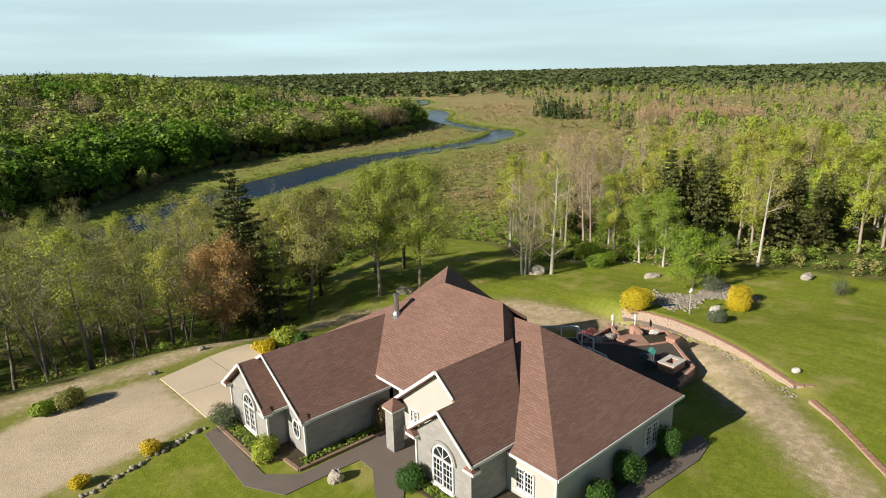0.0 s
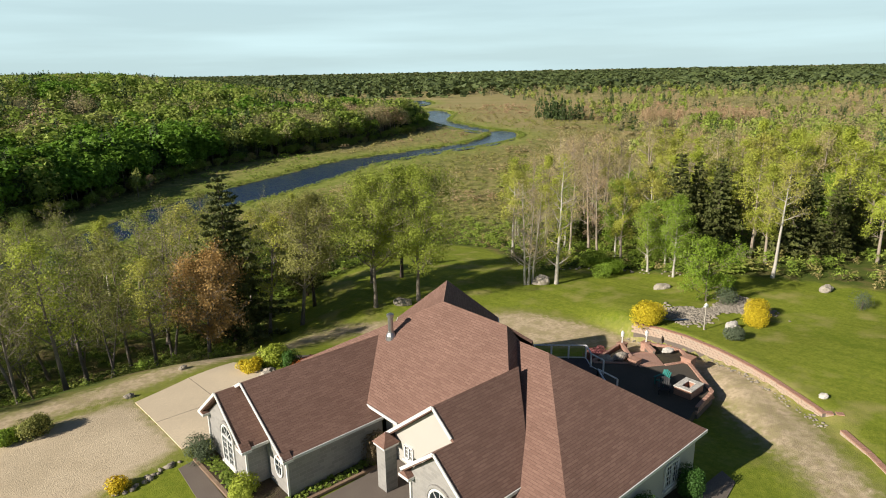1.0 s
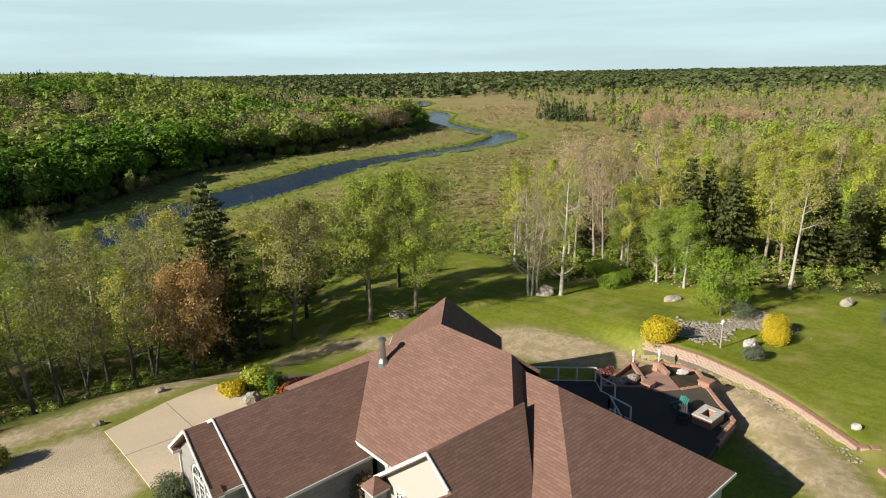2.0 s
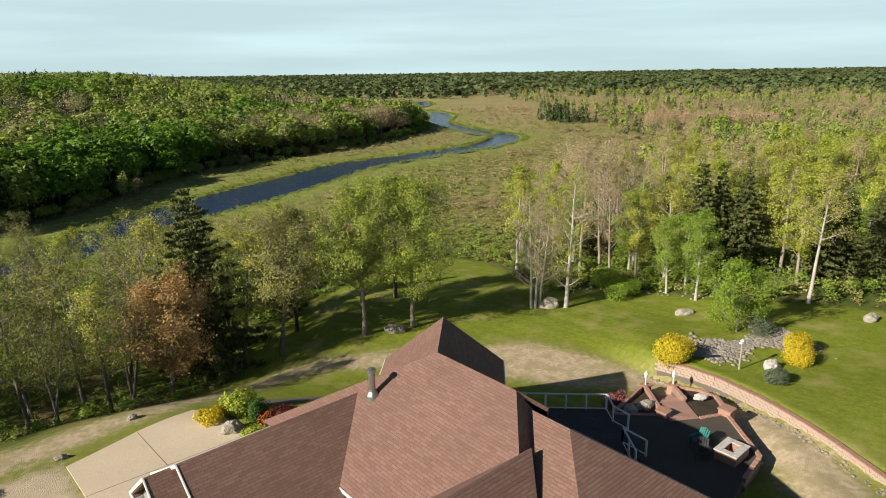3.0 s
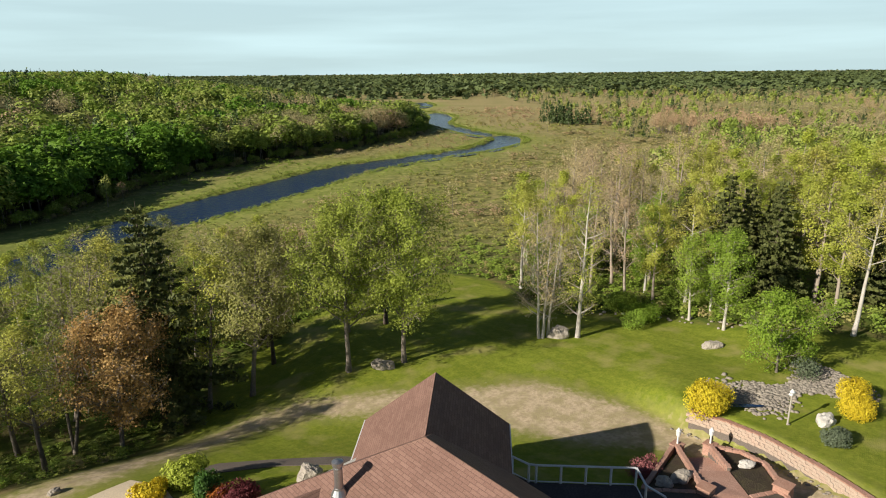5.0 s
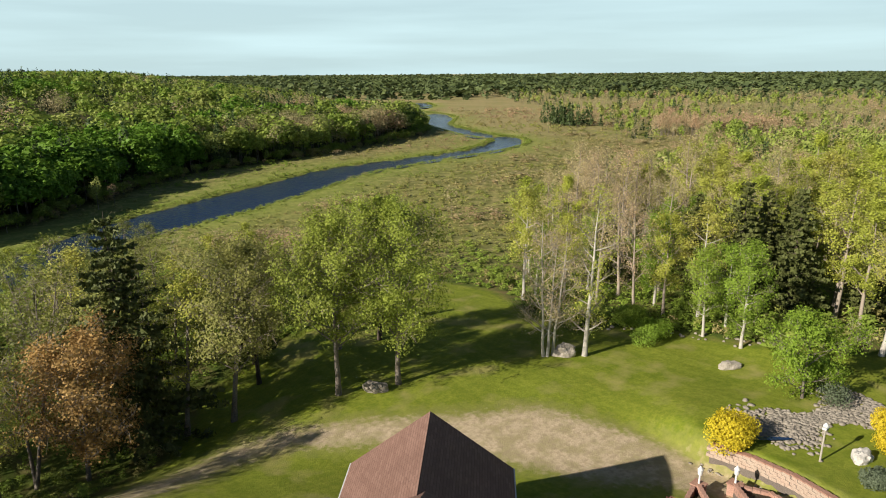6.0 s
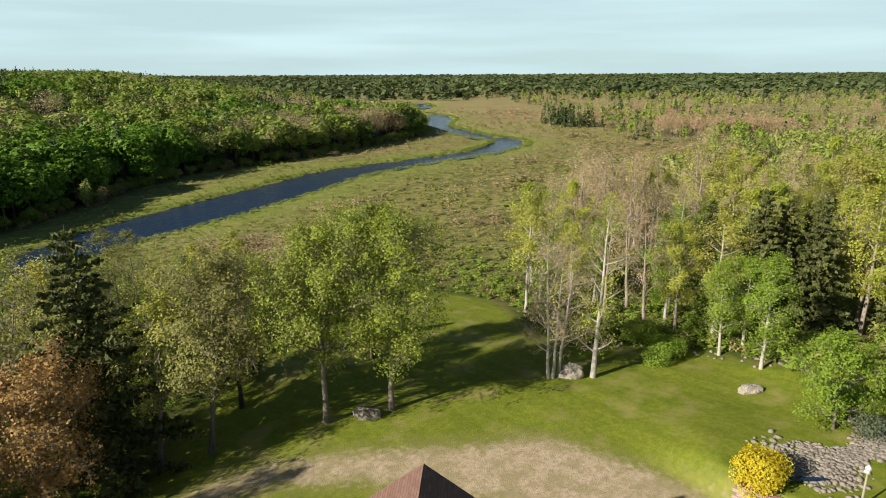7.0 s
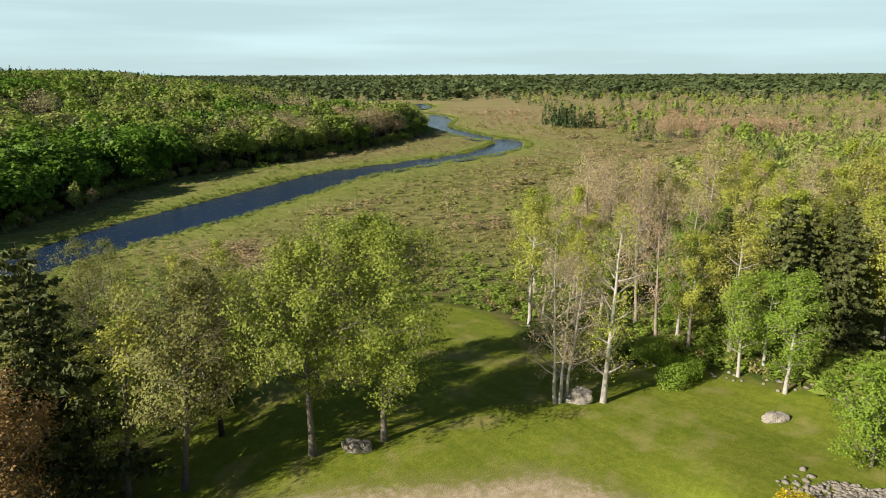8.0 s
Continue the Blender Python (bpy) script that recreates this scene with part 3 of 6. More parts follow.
def grow(rng, h, spread, clear=0.3, limbs=16, subs=5, twigs=4, lean=0.03, up=0.6, multi=1):
    """A skeleton: the trunk and its limbs, then twigs. Returns segments and twig tips."""
    segs, fine, tips = [], [], []
    for k in range(multi):
        n = 8
        base = np.array([0.0, 0, -0.3])
        if multi > 1:
            base[:2] += rng.normal(size=2) * 0.25
        drift = rng.normal(size=2) * lean * (1 if multi == 1 else 3)
        pts = [base]
        for i in range(n):
            step = h / n * (1.0 if k == 0 else 0.9)
            pts.append(pts[-1] + np.array([drift[0] * step + rng.normal() * 0.015 * h / 4, drift[1] * step + rng.normal() * 0.015 * h / 4, step]))
        r0 = 0.014 * h + 0.03
        if multi > 1:
            r0 *= 0.75
        rad = [r0 * (1.25 if i == 0 else 1.0) * (1 - 0.93 * i / n) for i in range(n + 1)]
        for i in range(n):
            segs.append((pts[i], pts[i + 1], rad[i], rad[i + 1]))
        for j in range(limbs):
            f = clear + (1 - clear) * (j + rng.uniform(0, 1)) / limbs
            f = min(f, 0.985)
            i = min(int(f * n), n - 1)
            p = pts[i] + (pts[i + 1] - pts[i]) * (f * n - i)
            az = j * 2.4 + rng.uniform(-0.5, 0.5)
            shape = math.sin(math.pi * min(1, (f - clear) / (1 - clear) * 0.80 + 0.20)) ** 0.7
            ln = spread * shape * rng.uniform(0.7, 1.15)
            if ln < 0.25:
                ln = 0.25
            dirn = np.array([math.cos(az), math.sin(az), up * rng.uniform(0.6, 1.5)])
            dirn /= np.linalg.norm(dirn)
            q = p
            rr = max(0.015, r0 * (1 - 0.9 * f) * 0.45)
            m = 3
            for e in range(m):
                dirn = dirn + np.array([rng.normal() * 0.12, rng.normal() * 0.12, 0.08])
                dirn /= np.linalg.norm(dirn)
                q2 = q + dirn * ln / m
                ra, rb = rr * (1 - e / m * 0.8), rr * (1 - (e + 1) / m * 0.8)
                segs.append((q, q2, ra, rb))
                for _ in range(subs if e else max(1, subs // 2)):
                    sd = dirn + rng.normal(size=3) * 0.6
                    sd[2] += 0.25
                    sd /= np.linalg.norm(sd)
                    st = q + (q2 - q) * rng.uniform(0.1, 1)
                    sl = ln * rng.uniform(0.22, 0.42)
                    se = st + sd * sl
                    fine.append((st, se, rb * 0.55, 0.006))
                    for _ in range(twigs):
                        td = sd + rng.normal(size=3) * 0.65
                        td /= np.linalg.norm(td)
                        ts = st + (se - st) * rng.uniform(0.3, 1)
                        te = ts + td * sl * rng.uniform(0.35, 0.7)
                        fine.append((ts, te, 0.009, 0.004))
                        tips.append(te)
                q = q2
            tips.append(q)
        tips.append(pts[-1])
    return segs, fine, np.array(tips)


def seg_mesh(name, segs, k, mats, idx=None):
    P0, P1, A, B = (np.array(x) for x in zip(*segs))
    V, F = tubes(P0, P1, A, B, k)
    return mesh_np(name, V, F, mats, smooth=True)


def hardwood(name, seed, h, spread, bark, leaf, per_tip, size, x, y, label, category="tree", group="", clear=0.3, limbs=16, subs=5, twigs=4, multi=1, lean=0.03, up=0.5, scatter=0.27, twig_mat=None, z=None, thick=1.0):
    rng = np.random.default_rng(seed)
    segs, fine, tips = grow(rng, h, spread, clear, limbs, subs, twigs, lean, up, multi)
    segs = [(a, b, c * thick, d * thick) for a, b, c, d in segs]
    t = thing(name, 0, 0, 0, label, category, group)
    part("trunk", seg_mesh("trunk", segs, 6, [bark]), None, t)
    P0, P1, A, B = (np.array(q) for q in zip(*fine))
    V, F = tubes(P0, P1, A * 1.3, B * 1.3, 3)
    tagged(part("branching", mesh_np("branching", V, F, [twig_mat or M_TWIG]), None, t), kind="stuff")
    if per_tip:
        m = int(per_tip * 1.6 * len(tips))
        size = size * 0.74
        full = rng.uniform(0.02, 1, len(tips)) ** 1.6
        C = tips[rng.choice(len(tips), m, p=full / full.sum())] + rng.normal(size=(m, 3)) * scatter
        mid = np.array([*tips[:, :2].mean(0), h * (0.35 + 0.4 * clear)])
        V, F = leaves(C, size, rng, out=(C - mid) * [1, 1, 0.8])
        tagged(part("crown", mesh_np("crown", V, F, [leaf]), None, t), kind="stuff")
    t.matrix_basis = pose(x, y, land_xy(x, y) if z is None else z, 0, 0, 0)
    return t


def conifer(name, seed, h, rad, x, y, label, group="", leaf=None, sparse=1.0):
    rng = np.random.default_rng(seed)
    t = thing(name, 0, 0, 0, label, "tree", group)
    n = 10
    pts = [np.array([rng.normal() * 0.03 * (i > 0), rng.normal() * 0.03 * (i > 0), -0.3 + (h + 0.3) * i / n]) for i in range(n + 1)]
    r0 = 0.016 * h
    segs = [(pts[i], pts[i + 1], r0 * (1 - 0.95 * i / n), r0 * (1 - 0.95 * (i + 1) / n)) for i in range(n)]
    C = []
    z = 0.10 * h
    while z < h * 0.985:
        f = z / h
        ln = rad * (1 - f) ** 0.8 * (0.75 + 0.25 * min(1, f * 6)) + 0.12
        for j in range(6):
            az = j * 1.047 + rng.uniform(0, 1.0) + z
            l2 = ln * rng.choice((0.7, 0.9, 1.0, 1.2)) * rng.uniform(0.85, 1.1)
            dz = -0.22 * l2 + 0.25 * l2 * f
            e = np.array([math.cos(az) * l2, math.sin(az) * l2, z + dz])
            segs.append((np.array([0, 0, z]), e, 0.03 * (1 - f) + 0.008, 0.006))
            m = max(5, int(l2 * 22 * sparse))
            k = rng.uniform(0.12, 1.05, m)[:, None]
            side = np.array([-math.sin(az), math.cos(az), 0])
            pos = np.array([0, 0, z]) * (1 - k) + e * k + side * (rng.normal(size=(m, 1)) * 0.22 * (1.15 - k) * l2 * 0.6)
            pos[:, 2] += 0.1 * l2 * (k[:, 0] ** 2) - rng.uniform(0, 0.16, m)
            C.append(pos)
        z += h * 0.026 + 0.22
    part("trunk", seg_mesh("trunk", segs, 5, [M_BARKD]), None, t)
    C = np.concatenate(C)
    V, F = leaves(C, 0.26, rng, 0.5, 1.9)
    part("crown", mesh_np("crown", V, F, [leaf or L_SPRUCE]), None, t)
    t.matrix_basis = pose(x, y, land_xy(x, y))
    return t


def shrub(name, seed, x, y, rx, ry, h, leaf, label, group="", z=None, size=0.09, count=1800, lumps=9, stems=True):
    """A dense rounded bush: leaf sprays over overlapping lobes on short stems."""
    rng = np.random.default_rng(seed)
    t = thing(name, 0, 0, 0, label, "bush", group)
    C = []
    cs = []
    for i in range(lumps):
        a, q = rng.uniform(0, 6.28), math.sqrt(rng.uniform(0, 1)) * 0.55
        cs.append((math.cos(a) * q * rx, math.sin(a) * q * ry, h * rng.uniform(0.35, 0.66), rng.uniform(0.40, 0.6)))
    for cx, cy, cz, k in cs:
        m = count // lumps
        d = rng.normal(size=(m, 3))
        d /= np.linalg.norm(d, axis=1, keepdims=True)
        d *= rng.uniform(0.72, 1.06, (m, 1))
        p = np.array([cx, cy, cz]) + d * np.array([rx * k, ry * k, min(h * 0.5, h - cz)])
        C.append(p)
    C = np.concatenate(C)
    C = C[C[:, 2] > 0.03]
    V, F = leaves(C, size, rng, out=C - [0, 0, h * 0.3])
    part("foliage", mesh_np("foliage", V, F, [leaf]), None, t)
    if stems:
        segs = [(np.array([0, 0, -0.1]), np.array([cx * 0.9, cy * 0.9, cz]), 0.03, 0.012) for cx, cy, cz, _ in cs]
        part("stems", seg_mesh("stems", segs, 4, [M_BARK]), None, t)
    t.matrix_basis = pose(x, y, land_xy(x, y) if z is None else z)
    return t


# trees on the lawn's far edge
hardwood("maple_tree", 11, 13.2, 4.5, M_BARK, L_MAPLE, 13.0, 0.14, 37.5, 51.8, "slim maple in fresh yellow-green leaf, standing on the lawn", group="lawn trees", clear=0.27, limbs=24)
hardwood("maple_tree", 12, 13.5, 4.9, M_BARK, L_MAPLE, 13.0, 0.14, 41.8, 50.2, "spreading maple in thin spring leaf beside a boulder", group="lawn trees", clear=0.24, limbs=26)
hardwood("maple_tree", 13, 12.8, 4.3, M_BARK, L_OLIVE, 9.0, 0.14, 30.8, 55.0, "grey-stemmed maple in sparse olive-green leaf at the lawn's edge", group="lawn trees", clear=0.3, limbs=22)
hardwood("maple_tree", 14, 13.0, 4.4, M_BARKD, L_MAPLE, 11.0, 0.14, 46.2, 58.8, "dark-stemmed maple in fresh leaf on the far lawn", group="lawn trees", clear=0.35, limbs=20)
hardwood("maple_tree", 15, 11.5, 4.0, M_BARKD, L_OLIVE, 9.0, 0.14, 35.1, 60.0, "dark-trunked maple at the edge of the lawn", group="lawn trees", clear=0.3)
hardwood("maple_tree", 16, 11.0, 3.8, M_BARK, L_OLIVE, 9.0, 0.14, 42.4, 59.4, "thin maple in spring leaf on the shaded lawn", group="lawn trees", clear=0.3)
conifer("spruce_tree", 21, 16.6, 5.6, 25.2, 58.0, "tall dark green spruce among bare hardwoods")
conifer("spruce_tree", 22, 11.5, 2.4, 36.8, 64.5, "dark spruce standing behind the lawn trees")
hardwood("red_maple_tree", 31, 9.8, 3.9, M_BARK, L_RUSSET, 6.0, 0.14, 21.6, 55.2, "low branching tree in russet spring leaf", clear=0.16, limbs=20, multi=2)
# pair on the far lawn
hardwood("ash_tree", 41, 11.8, 3.4, M_BIRCH, L_BUD, 2.4, 0.10, 54.3, 46.2, "bare pale-grey ash with fine twigs beside a boulder", clear=0.14, limbs=15, multi=3, subs=5, twigs=3)
hardwood("aspen_tree", 42, 14.6, 2.3, M_BIRCH, L_LIME, 2.0, 0.12, 56.7, 44.1, "tall bare aspen with a few lime leaves low down", clear=0.10, limbs=26)
# birches and maple by the rock garden
hardwood("birch_tree", 51, 9.4, 1.8, M_BIRCH, L_BIRCH, 5.5, 0.12, 66.9, 35.7, "young white birch in bright green leaf", group="birches", clear=0.18, limbs=24)
hardwood("birch_tree", 52, 8.6, 1.6, M_BIRCH, L_BIRCH, 5.0, 0.12, 68.1, 39.6, "slender leaning white birch in green leaf", group="birches", clear=0.22, limbs=22, lean=0.08)
hardwood("birch_tree", 53, 12.6, 2.8, M_BIRCH, L_SPRING, 5.0, 0.11, 71.4, 26.9, "tall white-trunked birch with thin yellow-green leaf", group="birches", clear=0.45, limbs=16, lean=0.06)
hardwood("norway_maple_tree", 54, 6.2, 3.1, M_BARK, L_GREEN, 10.0, 0.135, 59.9, 28.4, "small bright green maple beside the rock garden", clear=0.10, limbs=15, subs=5, scatter=0.2)

# left wood beside the track
LEFT = [(11.97, 57.0, 12.5), (14.9, 66, 12), (9.8, 52.6, 13), (6.7, 52.2, 12.5), (16.1, 60, 11), (19.0, 57.6, 12), (17.0, 55.3, 11), (13.2, 53.6, 10), (24.5, 61, 12), (27.5, 60.5, 11.5), (20.5, 63, 12), (26, 67, 12),
        (30.5, 66, 11), (10.2, 62, 12), (5.0, 58, 12.5), (2.5, 55, 12), (22.6, 70, 12), (28.0, 56.5, 11.2)]
kinds = []
for i in range(4):
    kinds.append(hardwood("alder_tree", 60 + i, 12.0, 2.7, M_BARK, [L_OLIVE, L_OLIVE, L_SPRING, L_OLIVE][i], [5.5, 3.5, 6.5, 2.0][i], 0.15, *LEFT[i][:2],
                          ["thin grey-stemmed alder in sparse yellow-green leaf", "bare alder with tan buds and grey stems"][i % 2], group="track-side alders", clear=0.3, limbs=16, twigs=2, multi=1 + i % 2, lean=0.05))
rng = np.random.default_rng(5)
for i, (x, y, h) in enumerate(LEFT[4:]):
    c = copy_thing(kinds[(i * 3 + i // 4) % 4], pose(x, y, land_xy(x, y), 0, 0, rng.uniform(0, 360)))
    k = h / 12.0 * rng.uniform(0.85, 1.1)
    c.scale = (k, k, k)

# ---- the house ----
house = thing("house", 25, 25, 2.6, "stone and cream single-storey house with brown shingle hip and gable roofs", "house")
T = 0.16


def roof(*pts):
    return part("roof", slab(pts, T), M_ROOF, house, "brown shingle roof")


def trim(p, q, w=0.05, h=0.2, name="fascia"):
    return part(name, a_bar(p, q, w, h), M_WHITE, house)


E1, E2 = 5.91, 5.36
# main hip: eave x 19.7 / 32.3, ridge x 26
roof((19.7, 21.0, E1), (23.9, 21.0, 8.524), (26, 23.1, 9.83), (26, 28.2, 9.83), (19.7, 34.5, E1))
roof((27.2, 22.3, 8.85), (31.2, 25.5, 5.6), (31.2, 33.4, 5.6), (26, 28.2, 9.83), (26, 23.1, 9.83))
roof((23.9, 21.0, 8.524), (24.3, 20.6, 7.7), (27.2, 22.3, 8.0), (26, 23.1, 9.83))
roof((19.7, 34.5, E1), (26, 28.2, 9.83), (31.2, 33.4, 5.6))
# lower hip towards the front
roof((20.2, 14.25, E2), (26.3, 20.5, 9.05), (26.3, 24, 9.05), (20.2, 24, E2))
roof((31.25, 14.25, E2), (31.25, 24, E2), (26.3, 24, 9.05), (26.3, 20.5, 9.05))
roof((20.2, 14.25, E2), (31.25, 14.25, E2), (26.3, 20.5, 9.05))
# left wing
roof((14.24, 26.49, E2), (21.5, 26.49, E2), (24.2, 30.56, 7.9), (14.24, 30.56, 7.9))
roof((14.24, 34.63, E2), (14.24, 30.56, 7.9), (24.2, 30.56, 7.9), (21.5, 34.63, E2))
# bay gable on the wing
roof((13.13, 28.65, E2), (15.2, 28.65, E2), (15.2, 31.28, 7.45), (13.13, 31.28, 7.45))
roof((13.13, 33.9, E2), (13.13, 31.28, 7.45), (15.2, 31.28, 7.45), (15.2, 33.9, E2))
# front gables
roof((17.75, 17.3, 5.65), (21.4, 17.3, 5.65), (24.6, 21.0, 8.7), (18.93, 21.0, 8.7), (18.93, 19.6, 7.55), (17.75, 19.6, 7.55))
roof((17.75, 21.9, 5.65), (17.75, 19.6, 7.55), (20.2, 19.6, 7.55), (20.2, 21.9, 5.65))
roof((18.93, 24.7, 5.65), (18.93, 21.0, 8.7), (24.6, 21.0, 8.7), (21.0, 24.7, 5.65))


# back wing, turned half a right angle
def sr(s, r, z):
    return (*XY(s, r), z)


AX = -1.8
roof(sr(36, AX, 8.4), sr(46.3, AX, 8.4), sr(46.7, 1.87, 5.4), sr(36, 1.87, 5.4))
roof(sr(36, AX, 8.4), sr(36, -5.5, 5.4), sr(46.7, -5.5, 5.4), sr(46.3, AX, 8.4))

# walls (each with its own thickness)


def wall(name, pts, d, mat, label=""):
    return part(name, prism(pts, d), mat, house, label)


G = 1.2
wall("wall", [(14.6, 26.9, G), (14.6, 34.2, G), (14.6, 34.2, 5.3), (14.6, 30.56, 7.55), (14.6, 26.9, 5.3)], (0.3, 0, 0), M_STONE, "grey stone gable wall")
wall("wall", [(14.9, 26.9, G), (20.3, 26.9, G), (20.3, 26.9, 5.3), (14.9, 26.9, 5.3)], (0, 0.3, 0), M_STONE, "grey stone wall")
wall("wall", [(14.9, 33.9, G), (20.3, 33.9, G), (20.3, 33.9, 5.3), (14.9, 33.9, 5.3)], (0, 0.3, 0), M_STONE)
wall("wall", [(13.5, 29.0, G), (13.5, 33.55, G), (13.5, 33.55, 5.3), (13.5, 31.28, 7.1), (13.5, 29.0, 5.3)], (0.3, 0, 0), M_STONE, "grey stone bay wall")
wall("wall", [(13.8, 29.0, G), (14.6, 29.0, G), (14.6, 29.0, 5.3), (13.8, 29.0, 5.3)], (0, 0.3, 0), M_STONE)
wall("wall", [(13.8, 33.25, G), (14.6, 33.25, G), (14.6, 33.25, 5.3), (13.8, 33.25, 5.3)], (0, 0.3, 0), M_STONE)
wall("wall", [(18.1, 17.65, G), (18.1, 21.6, G), (18.1, 21.6, 5.6), (18.1, 19.6, 7.25), (18.1, 17.65, 5.6)], (0.3, 0, 0), M_STONE, "grey stone front gable wall")
wall("wall", [(18.4, 17.65, G), (20.55, 17.65, G), (20.55, 17.65, 5.6), (18.4, 17.65, 5.6)], (0, 0.3, 0), M_STONE)
wall("wall", [(18.4, 21.3, G), (20.55, 21.3, G), (20.55, 21.3, 5.6), (18.4, 21.3, 5.6)], (0, 0.3, 0), M_STONE)
wall("wall", [(19.25, 19.3, 5.0), (19.25, 24.3, 5.0), (19.25, 24.3, 5.75), (19.25, 21.0, 8.45), (19.25, 19.3, 7.05)], (0.2, 0, 0), M_CREAM, "cream stucco gable infill")
wall("wall", [(20.55, 14.6, G), (20.55, 17.65, G), (20.55, 17.65, 5.3), (20.55, 14.6, 5.3)], (0.3, 0, 0), M_CREAM, "cream stucco wall")
wall("wall", [(20.85, 14.6, G), (30.9, 14.6, G), (30.9, 14.6, 5.3), (20.85, 14.6, 5.3)], (0, 0.3, 0), M_CREAM, "cream stucco wall")
wall("wall", [(30.6, 14.9, 0.5), (30.6, 31, 0.5), (30.6, 31, 5.3), (30.6, 14.9, 5.3)], (0.3, 0, 0), M_CREAM)
wall("wall", [(20.55, 21.6, G), (20.55, 26.9, G), (20.55, 26.9, 5.6), (20.55, 21.6, 5.6)], (0.3, 0, 0), M_CREAM, "cream entry wall")
for a, b in ((26.9, 34),):
    wall("wall", [(20.9, 33.9, 0.8), (27, 33.9, 0.8), (27, 33.9, 5.6), (20.9, 33.9, 5.6)], (0, 0.3, 0), M_CREAM)
wall("wall", [sr(45.9, -5.1, -0.6), sr(45.9, 1.5, -0.6), sr(45.9, 1.5, 5.3), sr(45.9, AX, 8.0), sr(45.9, -5.1, 5.3)], Vector(sr(-0.3, 0, 0)), M_CREAM, "cream back gable wall")
wall("wall", [sr(38, 1.2, -0.2), sr(45.6, 1.2, -0.6), sr(45.6, 1.2, 5.3), sr(38, 1.2, 5.3)], Vector(sr(0, 0.3, 0)), M_CREAM)
wall("wall", [sr(38, -5.1, -0.2), sr(45.6, -5.1, -0.6), sr(45.6, -5.1, 5.3), sr(38, -5.1, 5.3)], Vector(sr(0, 0.3, 0)), M_CREAM)
# plinths and entry pillars
for y in (24.0,):
    part("pillar", a_box(18.35, 19.05, y, y + 0.7, G, 5.55), M_STONE, house, "grey stone entry pillar")
part("pillar_band", a_box(18.25, 19.15, 23.9, 24.8, 5.3, 5.45), M_WHITE, house)
bm = bmesh.new()
bmesh.ops.create_cone(bm, cap_ends=True, segments=4, radius1=0.72, radius2=0.06, depth=0.5, matrix=Matrix.Translation((18.7, 24.35, 5.7)) @ Matrix.Rotation(radians(45), 4, "Z"))
uv_faces(bm)
part("pillar_cap", bm, M_ROOF, house, "small shingled pillar cap")
part("front_door", a_box(20.45, 20.54, 22.6, 23.7, 2.9, 5.0, bev=0.02), M_DOOR, house, "dark panelled entry door")
# fascias and rakes
for p, q in (((20.2, 14.22, 5.27), (31.28, 14.22, 5.27)), ((20.17, 14.25, 5.27), (20.17, 17.3, 5.27)), ((31.28, 14.25, 5.27), (31.28, 24, 5.27)), ((14.2, 26.46, 5.27), (20.1, 26.46, 5.27)), ((14.2, 34.66, 5.27), (20.1, 34.66, 5.27)),
             ((14.2, 26.45, 5.31), (14.2, 30.56, 7.85)), ((14.2, 34.67, 5.31), (14.2, 30.56, 7.85)), ((13.1, 28.62, 5.31), (13.1, 31.28, 7.4)), ((13.1, 33.93, 5.31), (13.1, 31.28, 7.4)), ((13.1, 28.62, 5.27), (14.6, 28.62, 5.27)),
             ((17.72, 17.27, 5.6), (17.72, 19.6, 7.5)), ((17.72, 21.93, 5.6), (17.72, 19.6, 7.5)), ((18.9, 19.75, 7.63), (18.9, 21.0, 8.65)), ((18.9, 24.73, 5.6), (18.9, 21.0, 8.65)), ((17.75, 17.27, 5.57), (20.9, 17.27, 5.57)),
             ((19.67, 24.7, 5.82), (19.67, 27.4, 5.82)), ((18.9, 24.73, 5.57), (19.7, 24.73, 5.57)),
             (sr(38.5, 1.9, 5.32), sr(46.7, 1.9, 5.32)), (sr(40, -5.53, 5.32), sr(46.7, -5.53, 5.32))):
    trim(p, q, 0.05, 0.15)
# corner boards and downspouts
for x, y in ((14.56, 26.86), (20.5, 14.55), (13.46, 28.96), (13.46, 33.6), (18.06, 21.64)):
    part("downspout", a_box(x - 0.05, x + 0.05, y - 0.05, y + 0.05, 2.5, 5.2), M_WHITE, house, "white downspout")
# cornice returns at the gables' feet
for x, y in ((13.2, 33.75), (14.3, 26.75), (17.85, 17.5), (17.85, 21.75), (19.0, 24.5), (13.2, 28.85)):
    part("eave_return", prism([(x - 0.1, y - 0.35, 5.3), (x - 0.1, y + 0.35, 5.3), (x - 0.1, y, 5.62)], (0.5, 0, 0)), M_ROOF, house, "small shingled eave return")
    part("eave_return_trim", a_box(x - 0.12, x + 0.4, y - 0.37, y + 0.37, 5.16, 5.3), M_WHITE, house)


